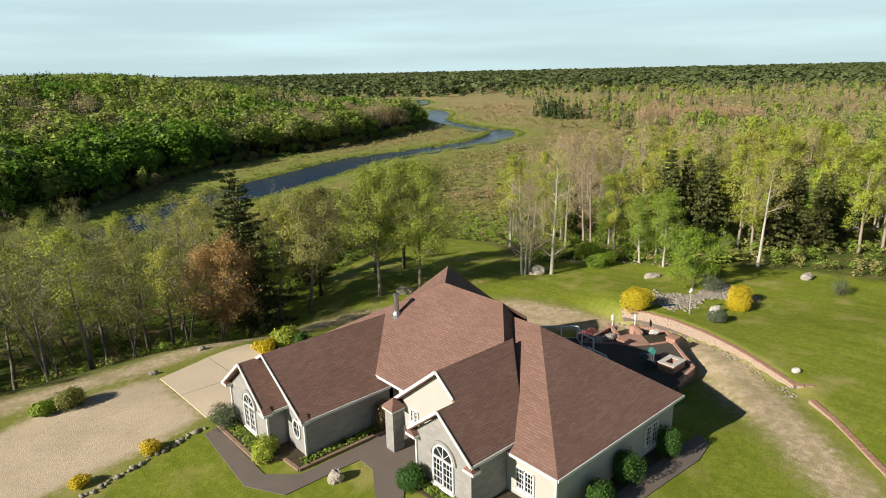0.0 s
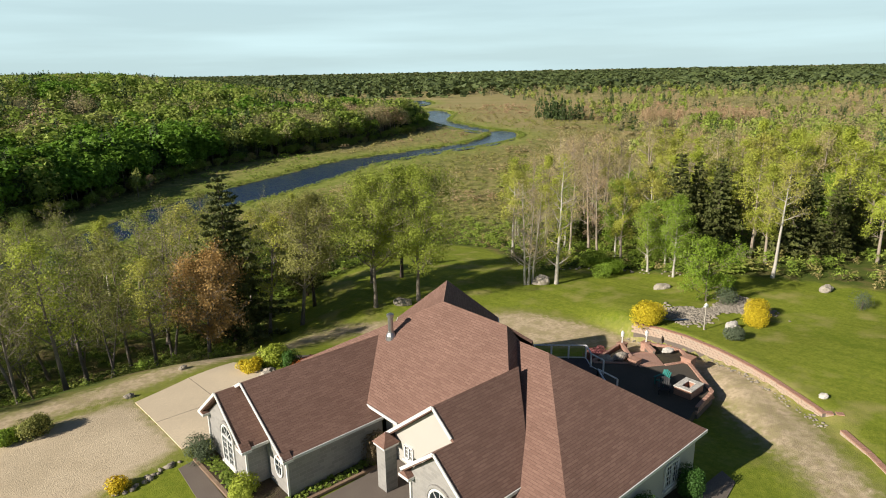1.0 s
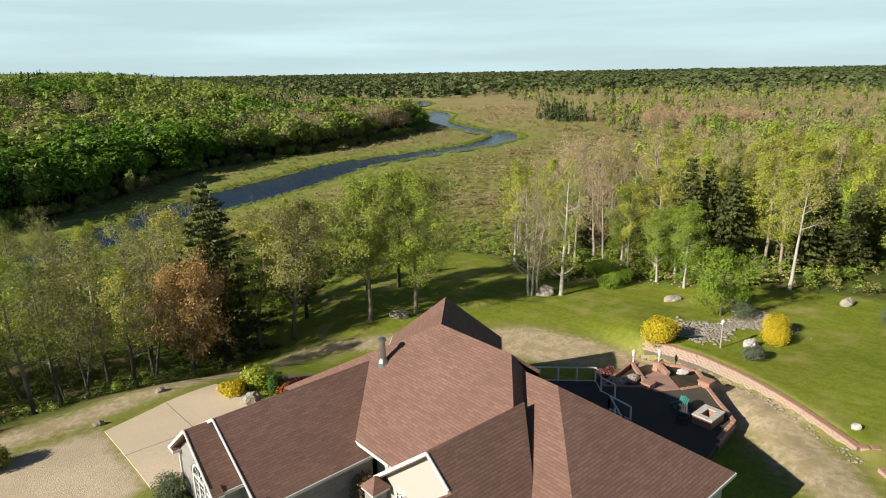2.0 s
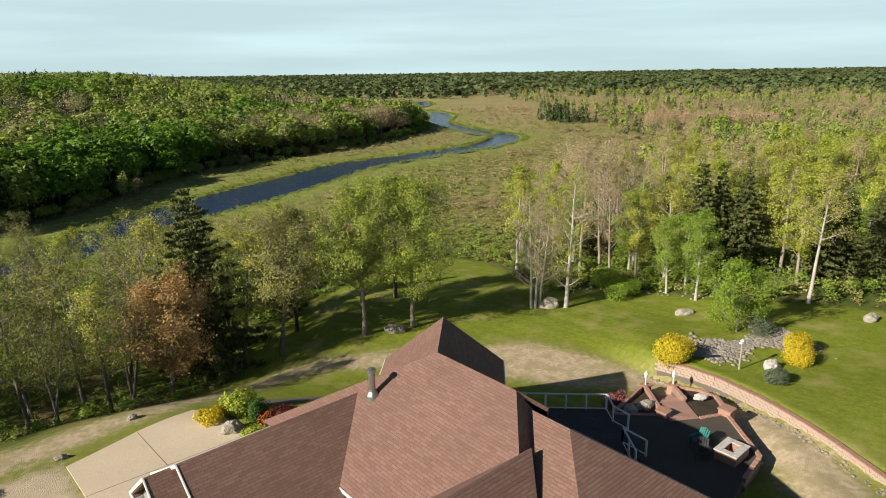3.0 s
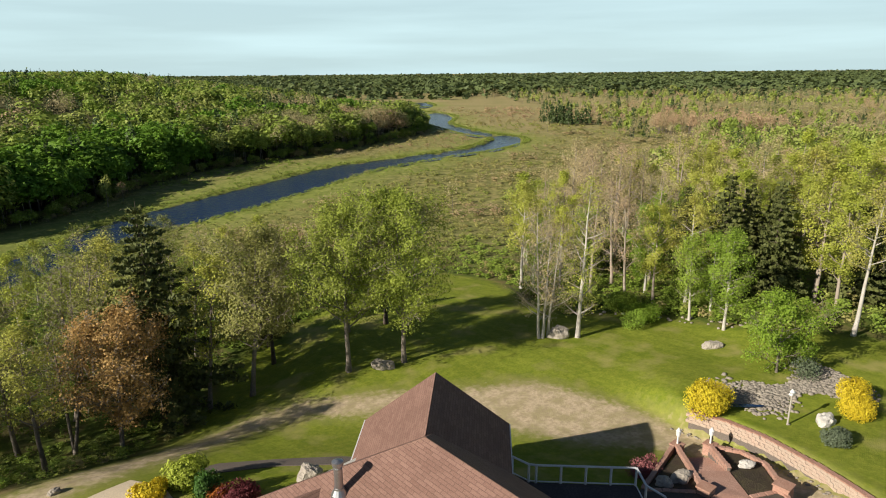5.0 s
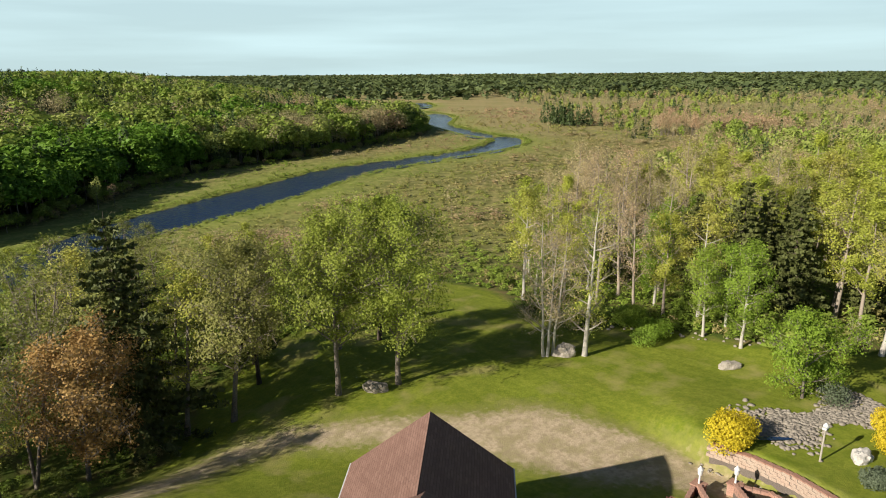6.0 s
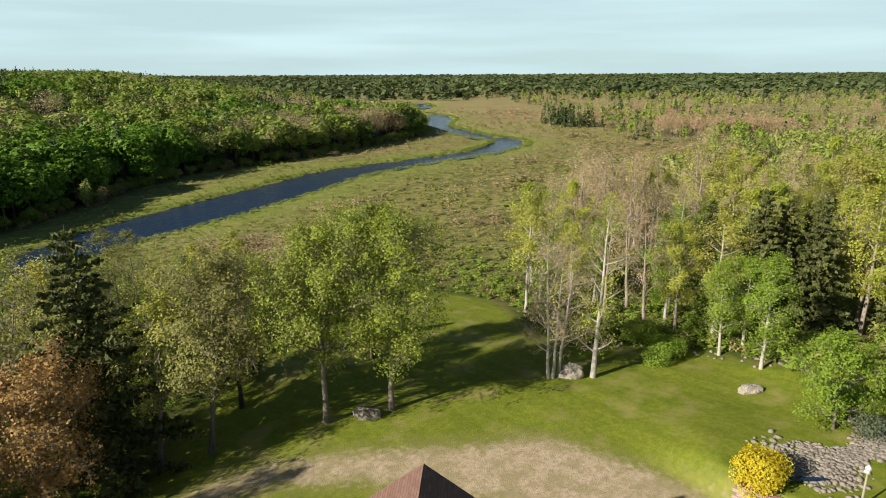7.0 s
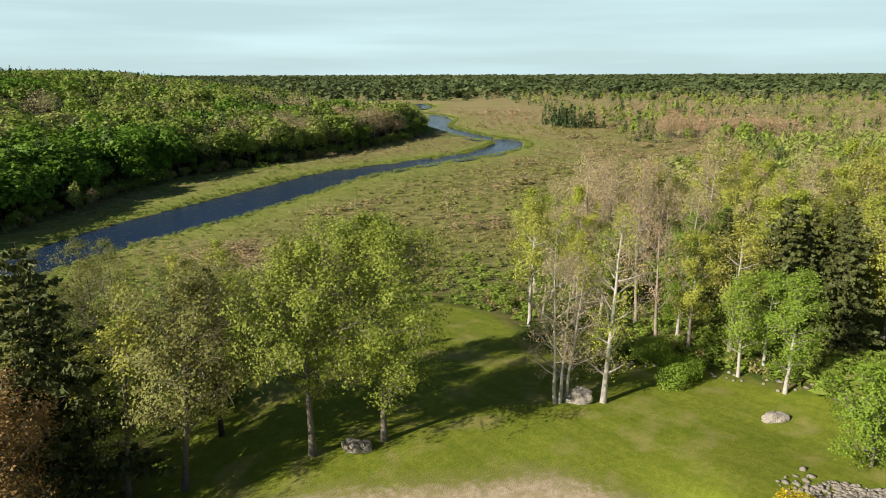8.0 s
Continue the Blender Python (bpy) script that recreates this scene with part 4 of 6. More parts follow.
def window(x, y, z, w, h, face, arch=False, cols=3, rows=4, oval=False):
    """A framed window with bars and panes; face: 'x' looks to -x, 'y' looks to -y."""
    f = Matrix.Translation((x, y, z)) @ (Matrix.Rotation(radians(-90), 4, "Z") if face == "x" else Matrix.Identity(4))
    win = part("window", a_box(-w / 2, w / 2, 0.005, 0.03, 0, h if not oval else h), M_GLASS, house, "white-framed window with dark glass") if not oval else None

    def put(name, bm, m, par):
        o = part(name, bm, m, None)
        o.matrix_basis = f
        o.parent = par
        o.matrix_parent_inverse = par.matrix_basis.inverted() if par is house else f.inverted()
        return o

    if oval:
        bm = bmesh.new()
        pts = [(w / 2 * math.cos(a), 0.0, h / 2 + h / 2 * math.sin(a)) for a in np.linspace(0, 2 * math.pi, 24, endpoint=False)]
        win = part("window", prism(pts, (0, 0.03, 0)), M_GLASS, house, "oval white-framed window")
        win.matrix_basis = f
        win.matrix_parent_inverse = house.matrix_basis.inverted()
        bm = bmesh.new()
        for i in range(24):
            bar(bm, pts[i], pts[(i + 1) % 24], 0.1, 0.1)
        bar(bm, (-w / 2, 0, h / 2), (w / 2, 0, h / 2), 0.03)
        bar(bm, (0, 0, 0), (0, 0, h), 0.03)
        put("frame", bm, M_WHITE, win)
        return win
    win.matrix_basis = f
    win.matrix_parent_inverse = house.matrix_basis.inverted()
    bm = bmesh.new()
    for p, q in (((-w / 2, 0, 0), (w / 2, 0, 0)), ((-w / 2, 0, h), (w / 2, 0, h)), ((-w / 2, 0, 0), (-w / 2, 0, h)), ((w / 2, 0, 0), (w / 2, 0, h)), ((0, 0, 0), (0, 0, h))):
        bar(bm, p, q, 0.10, 0.10)
    put("frame", bm, M_WHITE, win)
    for half in (-1, 1):
        bm = bmesh.new()
        for i in range(1, cols):
            xx = half * w / 2 * i / cols
            bar(bm, (xx, 0, 0), (xx, 0, h), 0.03, 0.04)
        for i in range(1, rows):
            bar(bm, (0, 0, h * i / rows), (half * w / 2, 0, h * i / rows), 0.03, 0.04)
        put("muntins", bm, M_WHITE, win)
    bm = bmesh.new()
    box(bm, -w / 2 - 0.12, w / 2 + 0.12, -0.12, 0.0, -0.16, -0.06)
    put("sill", bm, M_WHITE, win)
    if arch:
        pts = [(w / 2 * math.cos(a), 0.005, h + 0.06 + w / 2 * math.sin(a)) for a in np.linspace(0, math.pi, 17)]
        put("fanlight", prism(pts, (0, 0.025, 0)), M_GLASS, win)
        bm = bmesh.new()
        for i in range(16):
            bar(bm, pts[i], pts[i + 1], 0.10, 0.11)
        for a in (45, 90, 135):
            bar(bm, (0, 0, h + 0.06), (w / 2 * math.cos(radians(a)), 0, h + 0.06 + w / 2 * math.sin(radians(a))), 0.035)
        put("fanlight_frame", bm, M_WHITE, win)
        ring = [((w / 2 + 0.16) * math.cos(a), 0.0, h + 0.06 + (w / 2 + 0.16) * math.sin(a)) for a in np.linspace(0, math.pi, 17)]
        for i in range(16):
            put("arch_stone", a_bar(ring[i], ring[i + 1], 0.14, 0.16), M_STONE, win)
    return win


window(13.47, 31.2, 3.2, 1.35, 1.5, "x", True)
window(18.07, 19.6, 3.2, 1.45, 1.5, "x", True)
window(14.57, 27.75, 3.7, 0.72, 1.15, "x", oval=True)
window(20.52, 16.45, 3.4, 1.1, 1.15, "x")
window(19.22, 23.2, 4.75, 0.6, 0.7, "x", cols=2, rows=3)
window(28.6, 14.57, 3.3, 1.2, 1.2, "y")
# flue
flue = part("flue_pipe", lathe([(0.16, 7.4), (0.16, 9.15), (0.13, 9.16), (0.13, 9.25), (0.21, 9.27), (0.21, 9.42), (0.05, 9.5)], 14, (23.1, 29.6, 0)), M_STEEL, house, "shiny metal flue pipe with a cap")
part("flue_collar", lathe([(0.34, 7.85), (0.30, 8.1), (0.19, 8.3), (0.18, 8.36)], 14, (23.1, 29.6, 0)), M_STEEL, flue)

# ---- concrete pad, walks, deck, patio, walls ----


def flat(name, pts, lift, thick, mat, label, cat):
    bm = bmesh.new()
    vs = [bm.verts.new((x, y, land_xy(x, y) + lift)) for x, y in pts]
    f = bm.faces.new(vs)
    if f.normal.z < 0:
        f.normal_flip()
    bmesh.ops.triangulate(bm, faces=bm.faces)
    es = list(bm.edges)
    bmesh.ops.subdivide_edges(bm, edges=es, cuts=5, use_grid_fill=True)
    for v in bm.verts:
        v.co.z = land_xy(v.co.x, v.co.y) + lift
    r = bmesh.ops.extrude_face_region(bm, geom=list(bm.faces))
    for v in [g for g in r["geom"] if isinstance(g, bmesh.types.BMVert)]:
        v.co.z -= thick
    bmesh.ops.recalc_face_normals(bm, faces=bm.faces)
    me = bpy.data.meshes.new(name)
    bm.to_mesh(me)
    bm.free()
    me.materials.append(mat)
    return tagged(new(name, me), label, cat, kind="structure")


flat("pavement", [(20.7, 43.1), (19.6, 45.0), (16, 44.2), (12.0, 42.7), (12.2, 34.9), (14.5, 34.9), (20.4, 35.5)], 0.06, 0.15, M_CONC, "pale concrete parking pad with joints", "pavement")
flat("pavement", [(11.4, 33.2), (12.3, 33.4), (12.2, 27.2), (13.6, 25.9), (18.3, 25.9), (20.5, 26.2), (20.5, 22.0), (18.0, 22.4), (16.2, 20.5), (14, 18), (12, 18), (15.2, 21.4), (16.6, 23.6), (16.6, 24.8), (12.2, 24.9), (11.0, 27.0)], 0.05, 0.15, M_WALK, "grey-brown paved front walk", "pavement")
flat("pavement", [(32.8, 13.9), (30.3, 13.9), (24, 13.8), (22, 12.0), (22.6, 11.0), (24.6, 12.7), (30.3, 12.6), (32.4, 13.0)], 0.05, 0.15, M_WALK, "dark paved side path", "pavement")
flat("pavement", [(22.4, 44.2), (24.0, 44.3), (27, 42.8), (30, 40.9), (33, 37.6), (32, 36.8), (29.5, 39.6), (26.4, 41.8), (23.4, 43.0)], 0.05, 0.12, M_WALK, "curved grey garden path", "pavement")

# ---- woods ----
WOODS = [L_SPRING, L_BUD, L_BIRCH]


def light_tree(i, seed, h, spread, leaf, per_tip, size, label, **k):
    s, r = 84, 20
    return hardwood(["aspen_tree", "birch_tree", "ash_tree"][i % 3], seed, h, spread, [M_TWIG, M_BIRCH, M_TWIG][i % 3], leaf, per_tip, size, *XY(s, r), label, group="edge-of-wood trees", limbs=15, subs=4, twigs=1, **k)


stock = [light_tree(0, 201, 12, 2.4, L_BUD, 8.0, 0.115, "bare aspen with tan buds at the wood's edge", clear=0.3),
         light_tree(1, 202, 11, 2.4, L_SPRING, 20.0, 0.155, "white birch in thin yellow-green leaf in the wood", clear=0.35),
         light_tree(2, 203, 13, 2.6, L_BUD, 12.0, 0.12, "tall pale ash breaking into tan bud", clear=0.35),
         light_tree(0, 204, 12.5, 2.9, L_SPRING, 29.0, 0.165, "aspen in full yellow-green spring leaf", clear=0.25),
         light_tree(1, 205, 9.5, 2.3, L_BIRCH, 24.0, 0.15, "young birch in bright green leaf", clear=0.2),
         light_tree(2, 206, 13, 3.2, L_LIME, 28.0, 0.165, "broad ash in lime-green spring leaf", clear=0.25)]
pines = [conifer("spruce_tree", 211, 13.5, 3.4, *XY(82, 25), "dark ragged spruce at the wood's edge", "wood spruces"),
         conifer("spruce_tree", 212, 11, 3.0, *XY(80, 38), "dark green spruce in the wood", "wood spruces", sparse=0.8)]
rng = np.random.default_rng(77)
PLACED = []


def spot(s, r, gap):
    if all((s - a) ** 2 + (r - b) ** 2 > gap * gap for a, b in PLACED):
        PLACED.append((s, r))
        return True
    return False


def wood_left(s):
    return 3.5 + 0.20 * (s - 90) if s > 90 else 3.5 + 1.3 * (90 - s)


def stand(src, s, r, k, turn):
    x, y = XY(s, r)
    c = copy_thing(src, pose(x, y, float(land(s, r)), 0, 0, turn))
    c.scale = (k, k, k)
    return c


SPRUCES = [(81, 24.5, 1.08), (82.5, 27.2, 1.02), (80, 29, 0.95), (84, 30.5, 1.05), (79, 36.5, 0.7), (80, 39.5, 0.85), (77.5, 41.5, 0.75), (84, 42, 0.9), (82, 46, 0.85), (90, 33, 0.9), (92, 24, 0.8), (97, 15, 0.6)]
for j, (s, r, k) in enumerate(SPRUCES):
    spot(s, r, 0.5)
    if j == 0:
        pines[0].matrix_basis = pose(*XY(s, r), float(land(s, r)))
    elif j == 4:
        pines[1].matrix_basis = pose(*XY(s, r), float(land(s, r)))
    else:
        stand(pines[j % 2], s, r, k * rng.uniform(0.95, 1.08), rng.uniform(0, 360))
count = 0
while count < 128:
    s, r = rng.uniform(76, 128), rng.uniform(0, 66)
    if inside(LAWN, s, r) > -2.2 or r < wood_left(s) or not spot(s, r, 2.7):
        continue
    q = rng.uniform()
    if r < 22:
        i = 0 if q < 0.42 else 2 if q < 0.80 else 1 if q < 0.88 else 3 if q < 0.94 else 4
    else:
        i = 3 if q < 0.28 else 5 if q < 0.48 else 1 if q < 0.62 else 4 if q < 0.72 else 0 if q < 0.86 else 2
    if count < 6:
        stock[count].matrix_basis = pose(*XY(s, r), float(land(s, r)))
    else:
        stand(stock[i], s, r, rng.uniform(0.85, 1.12) * (1.0 + 0.2 * float(ease(86, 112, s))), rng.uniform(0, 360))
    count += 1
# left wood down to the river
count = 0
while count < 66:
    s, r = rng.uniform(34, 86), rng.uniform(-76, -21)
    if inside(LAWN, s, r) > -3 or (s - r) * R2 < 51.0 or not spot(s, r, 2.6):
        continue
    x, y = XY(s, r)
    if min(math.hypot(x - a, y - b) for a, b, _ in LEFT) < 1.6 or math.hypot(x - 23.7, y - 57) < 4.5:
        continue
    i = rng.integers(0, 6)
    if i == 5:
        i = 0
    src = (kinds + [stock[1], kinds[2]])[i]
    stand(src, s, r, rng.uniform(0.55, 0.95), rng.uniform(0, 360))
    count += 1
# the same wood going on west, out of view, added to shade the track
count = 0
while count < 24:
    x, y = rng.uniform(-32, 1), rng.uniform(51.5, 74)
    s, r = (x + y) * R2, (x - y) * R2
    if not spot(s, r, 3.2):
        continue
    stand(kinds[rng.integers(0, 4)], s, r, rng.uniform(0.85, 1.1), rng.uniform(0, 360))
    count += 1
del spot


def far_kind(kind, n, rng, size):
    """A far tree one metre high: stem and sprays, as arrays."""
    if kind == "needle":
        z = 1 - np.sqrt(rng.uniform(0.0, 1.0, n)) * 0.92
        q = 0.20 * (1 - z) ** 0.8 * rng.uniform(0.5, 1.15, n)
        a = rng.uniform(0, 6.283, n)
        C = np.stack([np.cos(a) * q, np.sin(a) * q, z], 1)
        return leaves(C, size * 0.8, rng, 0.6, 1.7)
    lumps = 9
    th = rng.uniform(0, 6.283, lumps)
    up = rng.uniform(-0.5, 1.0, lumps)
    c = np.stack([np.cos(th) * 0.17 * np.sqrt(1 - up * up * 0.8), np.sin(th) * 0.17 * np.sqrt(1 - up * up * 0.8), 0.53 + 0.29 * up], 1)
    i = rng.integers(0, lumps, n)
    d = rng.normal(size=(n, 3))
    d[:, 2] += 0.35
    d /= np.linalg.norm(d, axis=1, keepdims=True)
    C = c[i] + d * (0.145 * rng.uniform(0.6, 1.1, n))[:, None]
    if kind == "low":
        C[:, 2] = (C[:, 2] - 0.3) * 1.2
        return leaves(C, size, rng, out=d + [0, 0, 0.35])
    return leaves(C, size, rng, out=d + (C - [0, 0, 0.45]) * 3)


def plant(name, rows, templates, mats, label, category, stem=True):
    """Joins far trees (s, r, height, width, kind, tone) into one mesh."""
    VV, FF, MM, TT = [], [], [], []
    base = 0
    rg = np.random.default_rng(len(rows))
    heights = land(np.array([q[0] for q in rows]), np.array([q[1] for q in rows]))
    for (s, r, h, w, kind, tone), z in zip(rows, heights):
        opts = templates[kind]
        V, F = opts[rg.integers(0, len(opts))]
        a = rg.uniform(0, 6.283)
        ca, sa = math.cos(a), math.sin(a)
        x, y = XY(s, r)
        P = np.stack([(V[:, 0] * ca - V[:, 1] * sa) * w + x, (V[:, 0] * sa + V[:, 1] * ca) * w + y, V[:, 2] * h + z], 1)
        VV.append(P)
        FF.append(F + base)
        MM.append(np.full(len(F), kind))
        TT.append(np.full(len(P), tone))
        base += len(P)
        if stem:
            P, G4 = tubes([[x, y, z - 0.3]], [[x, y, z + h * 0.6]], [0.010 * h + 0.02], [0.03], 4)
            G = np.concatenate([G4[:, [0, 1, 2]], G4[:, [0, 2, 3]]])
            VV.append(P)
            FF.append(G + base)
            MM.append(np.full(len(G), len(mats) - 1))
            TT.append(np.zeros(len(P)))
            base += len(P)
    me = mesh_np(name, np.concatenate(VV), np.concatenate(FF), mats, np.concatenate(MM), np.concatenate(TT))
    return tagged(new(name, me), label, category, kind="stuff")


def templates(n, size, seed):
    g = np.random.default_rng(seed)
    kinds4 = []
    for kind, m, sz in (("leaf", n, size), ("leaf", int(n * 1.3), size), ("leaf", int(n * 1.5), size * 0.42), ("needle", n, size), ("low", n, size)):
        kinds4.append([far_kind(kind, m, g, sz) for _ in range(5)])
    return kinds4


MATS = [F_LEAF, F_MAPLE, F_BARE, F_DARK, F_SCRUB, M_BARK]
FAR_MATS = [F_FAR, F_MAPLE, F_BARE, F_FAR, F_SCRUB, M_BARK]


def patch(s, r, k, seed=0.0):
    return noise.noise(Vector((s * k + seed, r * k - seed, seed * 1.7)))


# hillside wood over the river
near_rows, back_rows = [], []
rng = np.random.default_rng(9)
while len(near_rows) < 760:
    s = rng.uniform(66, 352)
    d = rng.uniform(0, 42) ** 1.0
    r = float(np.interp(s, EDGE_S, EDGE_R)) - d
    if abs(r) > 0.8 * s + 10:
        continue
    p, q = patch(s, r, 0.035, 3.0), rng.uniform()
    if 138 < s < 216 and d < 24:
        kind = 1 if q < 0.85 else 3
        tone = rng.uniform(0, 1)
    else:
        kind = 2 if p + q * 0.6 > 0.56 else 3 if q < 0.24 else 1 if p < -0.28 else 0
        tone = rng.uniform(0, 1)
    h = rng.uniform(11, 16.5) * (1.05 if kind == 3 else 1) * (0.75 if d < 3 else 1)
    near_rows.append((s, r, h, h * rng.uniform(0.95, 1.45) * (0.8 if kind == 3 else 1), kind, tone))
while len(back_rows) < 2900:
    s = rng.uniform(70, 900)
    d = 38 + rng.uniform(0, 1) ** 1.3 * 300
    r = float(np.interp(s, EDGE_S, EDGE_R)) - d
    if abs(r) > 0.78 * s + 10:
        continue
    p, q = patch(s, r, 0.02, 5.0), rng.uniform()
    kind = 2 if p + q * 0.6 > 0.62 else 3 if q < 0.22 else 1 if p < -0.25 else 0
    h = rng.uniform(9, 16) * (1.1 if kind == 3 else 1)
    back_rows.append((s, r, h, h * rng.uniform(1.0, 1.5) * (0.75 if kind == 3 else 1), kind, rng.uniform(0, 1)))
for _ in range(420):
    s = rng.uniform(66, 352)
    d = rng.uniform(-3, 4)
    r = float(np.interp(s, EDGE_S, EDGE_R)) - d
    h = rng.uniform(1.2, 4.2)
    near_rows.append((s, r, h, h * rng.uniform(1.2, 2.0), 4 if rng.uniform() < 0.4 else 0, rng.uniform(0, 0.8)))
back_rows.append((427, -110, 22, 9, 3, 0.3))
near_rows.append((157, -86.5, 8, 5, 0, 0.95))
near_rows.append((161, -85, 5.5, 5, 2, 1.0))
plant("hillside_wood", near_rows, templates(480, 0.042, 1), MATS, "mixed green, bare and spruce wood along the far river bank", "wood")
plant("hillside_canopy", back_rows, templates(180, 0.057, 2), MATS, "spring-green wooded hillside beyond the river", "wood", stem=False)

# wood behind the house's lawn, running back to the marsh
rows = []
while len(rows) < 620:
    s, r = rng.uniform(100, 235), rng.uniform(8, 170)
    if r < wood_left(s) + 1.5 or r > 0.8 * s + 5 or (s < 127 and r < 64) or (s > 165 and r < 0.30 * s):
        continue
    p, q = patch(s, r, 0.04, 8.0), rng.uniform()
    kind = (2 if q < 0.80 else 0 if q < 0.95 else 3) if r < 44 + 0.1 * s else (0 if q < 0.54 else 2 if q < 0.86 else 3)
    h = rng.uniform(11, 15.5)
    rows.append((s, r, h, h * rng.uniform(0.6, 0.95), kind, rng.uniform(0.3, 1)))
while len(rows) < 760:
    s, r = rng.uniform(70, 128), rng.uniform(60, 105)
    if r < 62 or inside(LAWN, s, r) > -3 or r > 0.8 * s + 12:
        continue
    q = rng.uniform()
    h = rng.uniform(9, 13)
    rows.append((s, r, h, h * rng.uniform(0.6, 0.95), 0 if q < 0.7 else 3 if q < 0.85 else 2, rng.uniform(0.3, 1)))
plant("back_wood", rows, templates(360, 0.043, 3), MATS, "dense spring wood of pale bare and yellow-green trees", "wood")

# scrub woods across the marsh
rows = []
while len(rows) < 2500:
    s = 290 + rng.uniform(0, 1) ** 1.2 * 560
    r = rng.uniform(-60, 0.85 * s)
    lim = np.interp(s, [290, 330, 400, 500, 620, 860], [62, 58, 60, 48, 20, -60])
    if r < lim + 25 * patch(s, r, 0.02, 2.0):
        continue
    p, q = patch(s, r, 0.013, 4.0), rng.uniform()
    kind = 2 if q + p < 0.62 else 0 if q < 0.86 else 3
    h = rng.uniform(4.5, 9.5) * (1.1 if kind == 3 else 1)
    rows.append((s, r, h, h * rng.uniform(0.7, 1.1), kind, float(np.clip(0.5 + p * 1.2 + rng.normal() * 0.2, 0, 1))))
for _ in range(26):
    rows.append((rng.normal(373, 6), rng.normal(43, 7), rng.uniform(9, 14), rng.uniform(8, 11), 3, rng.uniform(0, 1)))
for s, r in ((248, 32), (249.5, 34), (247, 35.5), (150.7, -6.4), (330, 30), (285, 66)):
    rows.append((s, r, rng.uniform(5.5, 9), 6, 2, 0.4))
for _ in range(230):
    rows.append((rng.uniform(312, 338), rng.uniform(78, 134), rng.uniform(7, 10.5), rng.uniform(5, 7.5), 2, rng.uniform(0.75, 1)))
plant("marsh_wood", rows, templates(76, 0.10, 4), MATS, "scattered bare and green scrub trees on the marsh", "wood")

# forest to the horizon
rows = []
while len(rows) < 11500:
    s = 640 * (4300 / 640) ** (rng.uniform(0, 1) ** 0.85)
    r = rng.uniform(-0.80, 0.80) * s
    if r < float(np.interp(s, EDGE_S, EDGE_R)) - 60 and s < 900:
        continue
    p, q = patch(s, r, 0.004, 6.0), rng.uniform()
    if s < 760 and q > (s - 600) / 160:
        continue
    kind = 3 if q + p * 0.6 < 0.66 else 0
    k = 1 + s / 2600
    h = rng.uniform(8, 12.5)
    rows.append((s, r, h, h * k * rng.uniform(1.0, 1.5), kind, rng.uniform(0, 0.6)))
plant("far_forest", rows, templates(15, 0.30, 5), FAR_MATS, "dark conifer forest running to the horizon", "forest", stem=False)

# marsh scrub, reeds and rough grass
rows = []
cs = 72 + rng.uniform(0, 1, 60000) ** 1.9 * 430
cr = rng.uniform(-0.66, 0.55, 60000) * cs
ok = (river_gap(cs, cr) > 0.4) & (inside(LAWN, cs, cr) < -1.0) & (cr > np.interp(cs, EDGE_S, EDGE_R) + 1)
ok &= ~((cs < 100) & (cr > 30))
cs, cr = cs[ok][:10000], cr[ok][:10000]
for s, r, gap in zip(cs, cr, river_gap(cs, cr)):
    p, p2 = patch(s, r, 0.045, 1.0), patch(s, r, 0.012, 9.0)
    k = (1 + s / 300) * (0.4 + 0.6 * min(1, gap / 25))
    tone = 0.40 + p * 0.7 + p2 * 0.6 + rng.normal() * 0.10 + 0.35 * float(ease(230, 420, s)) - 0.35 * float(1 - ease(3, 20, gap)) - 0.25 * float(1 - ease(95, 125, s))
    tone = float(np.clip(tone, 0, 1))
    h = rng.uniform(0.4, 1.0) * k * (1.9 if p > 0.22 else 1)
    rows.append((s, r, h, h * rng.uniform(1.6, 3.2), 2 if p > 0.22 and p2 > -0.15 and rng.uniform() < 0.75 else 4, tone))
bs, br = [], []
for i in range(4200):
    k = rng.uniform(0, len(RIVER) - 1.01)
    a, b = RIVER[int(k)], RIVER[int(k) + 1]
    f = k - int(k)
    d = Vector((b[0] - a[0], b[1] - a[1])).normalized()
    side = rng.choice((-1, 1)) * (a[2] + rng.uniform(0.3, 3.5))
    bs.append(a[0] + (b[0] - a[0]) * f - d.y * side)
    br.append(a[1] + (b[1] - a[1]) * f + d.x * side)
bs, br = np.array(bs), np.array(br)
ok = river_gap(bs, br) > 0.2
for s, r in zip(bs[ok], br[ok]):
    h = rng.uniform(0.25, 0.6) * (1 + s / 400)
    rows.append((s, r, h, h * 2.4, 4, rng.uniform(0.0, 0.25)))
plant("marsh_scrub", rows, templates(30, 0.11, 6), MATS, "low brown and green marsh scrub and reeds", "marsh scrub", stem=False)

# underwood along the lawn's edges
rows = []
cs, cr = rng.uniform(44, 130, 9000), rng.uniform(-64, 66, 9000)
ce = inside(LAWN, cs, cr)
for s, r, e in zip(cs, cr, ce):
    if e > -0.8 or (e < -22 and rng.uniform() < 0.6) or (-18 < r < wood_left(s) and e < -6) or (r < 0 and (s - r) * R2 < 49.5) or len(rows) > 1900:
        continue
    h = rng.uniform(0.5, 2.0) * (0.6 if r < 0 else 1.0)
    rows.append((s, r, h, h * rng.uniform(1.0, 1.8), 0 if rng.uniform() < 0.55 else 4, rng.uniform(0, 0.7)))
cs, cr = rng.uniform(36, 84, 5000), rng.uniform(-70, -20, 5000)
ce = inside(LAWN, cs, cr)
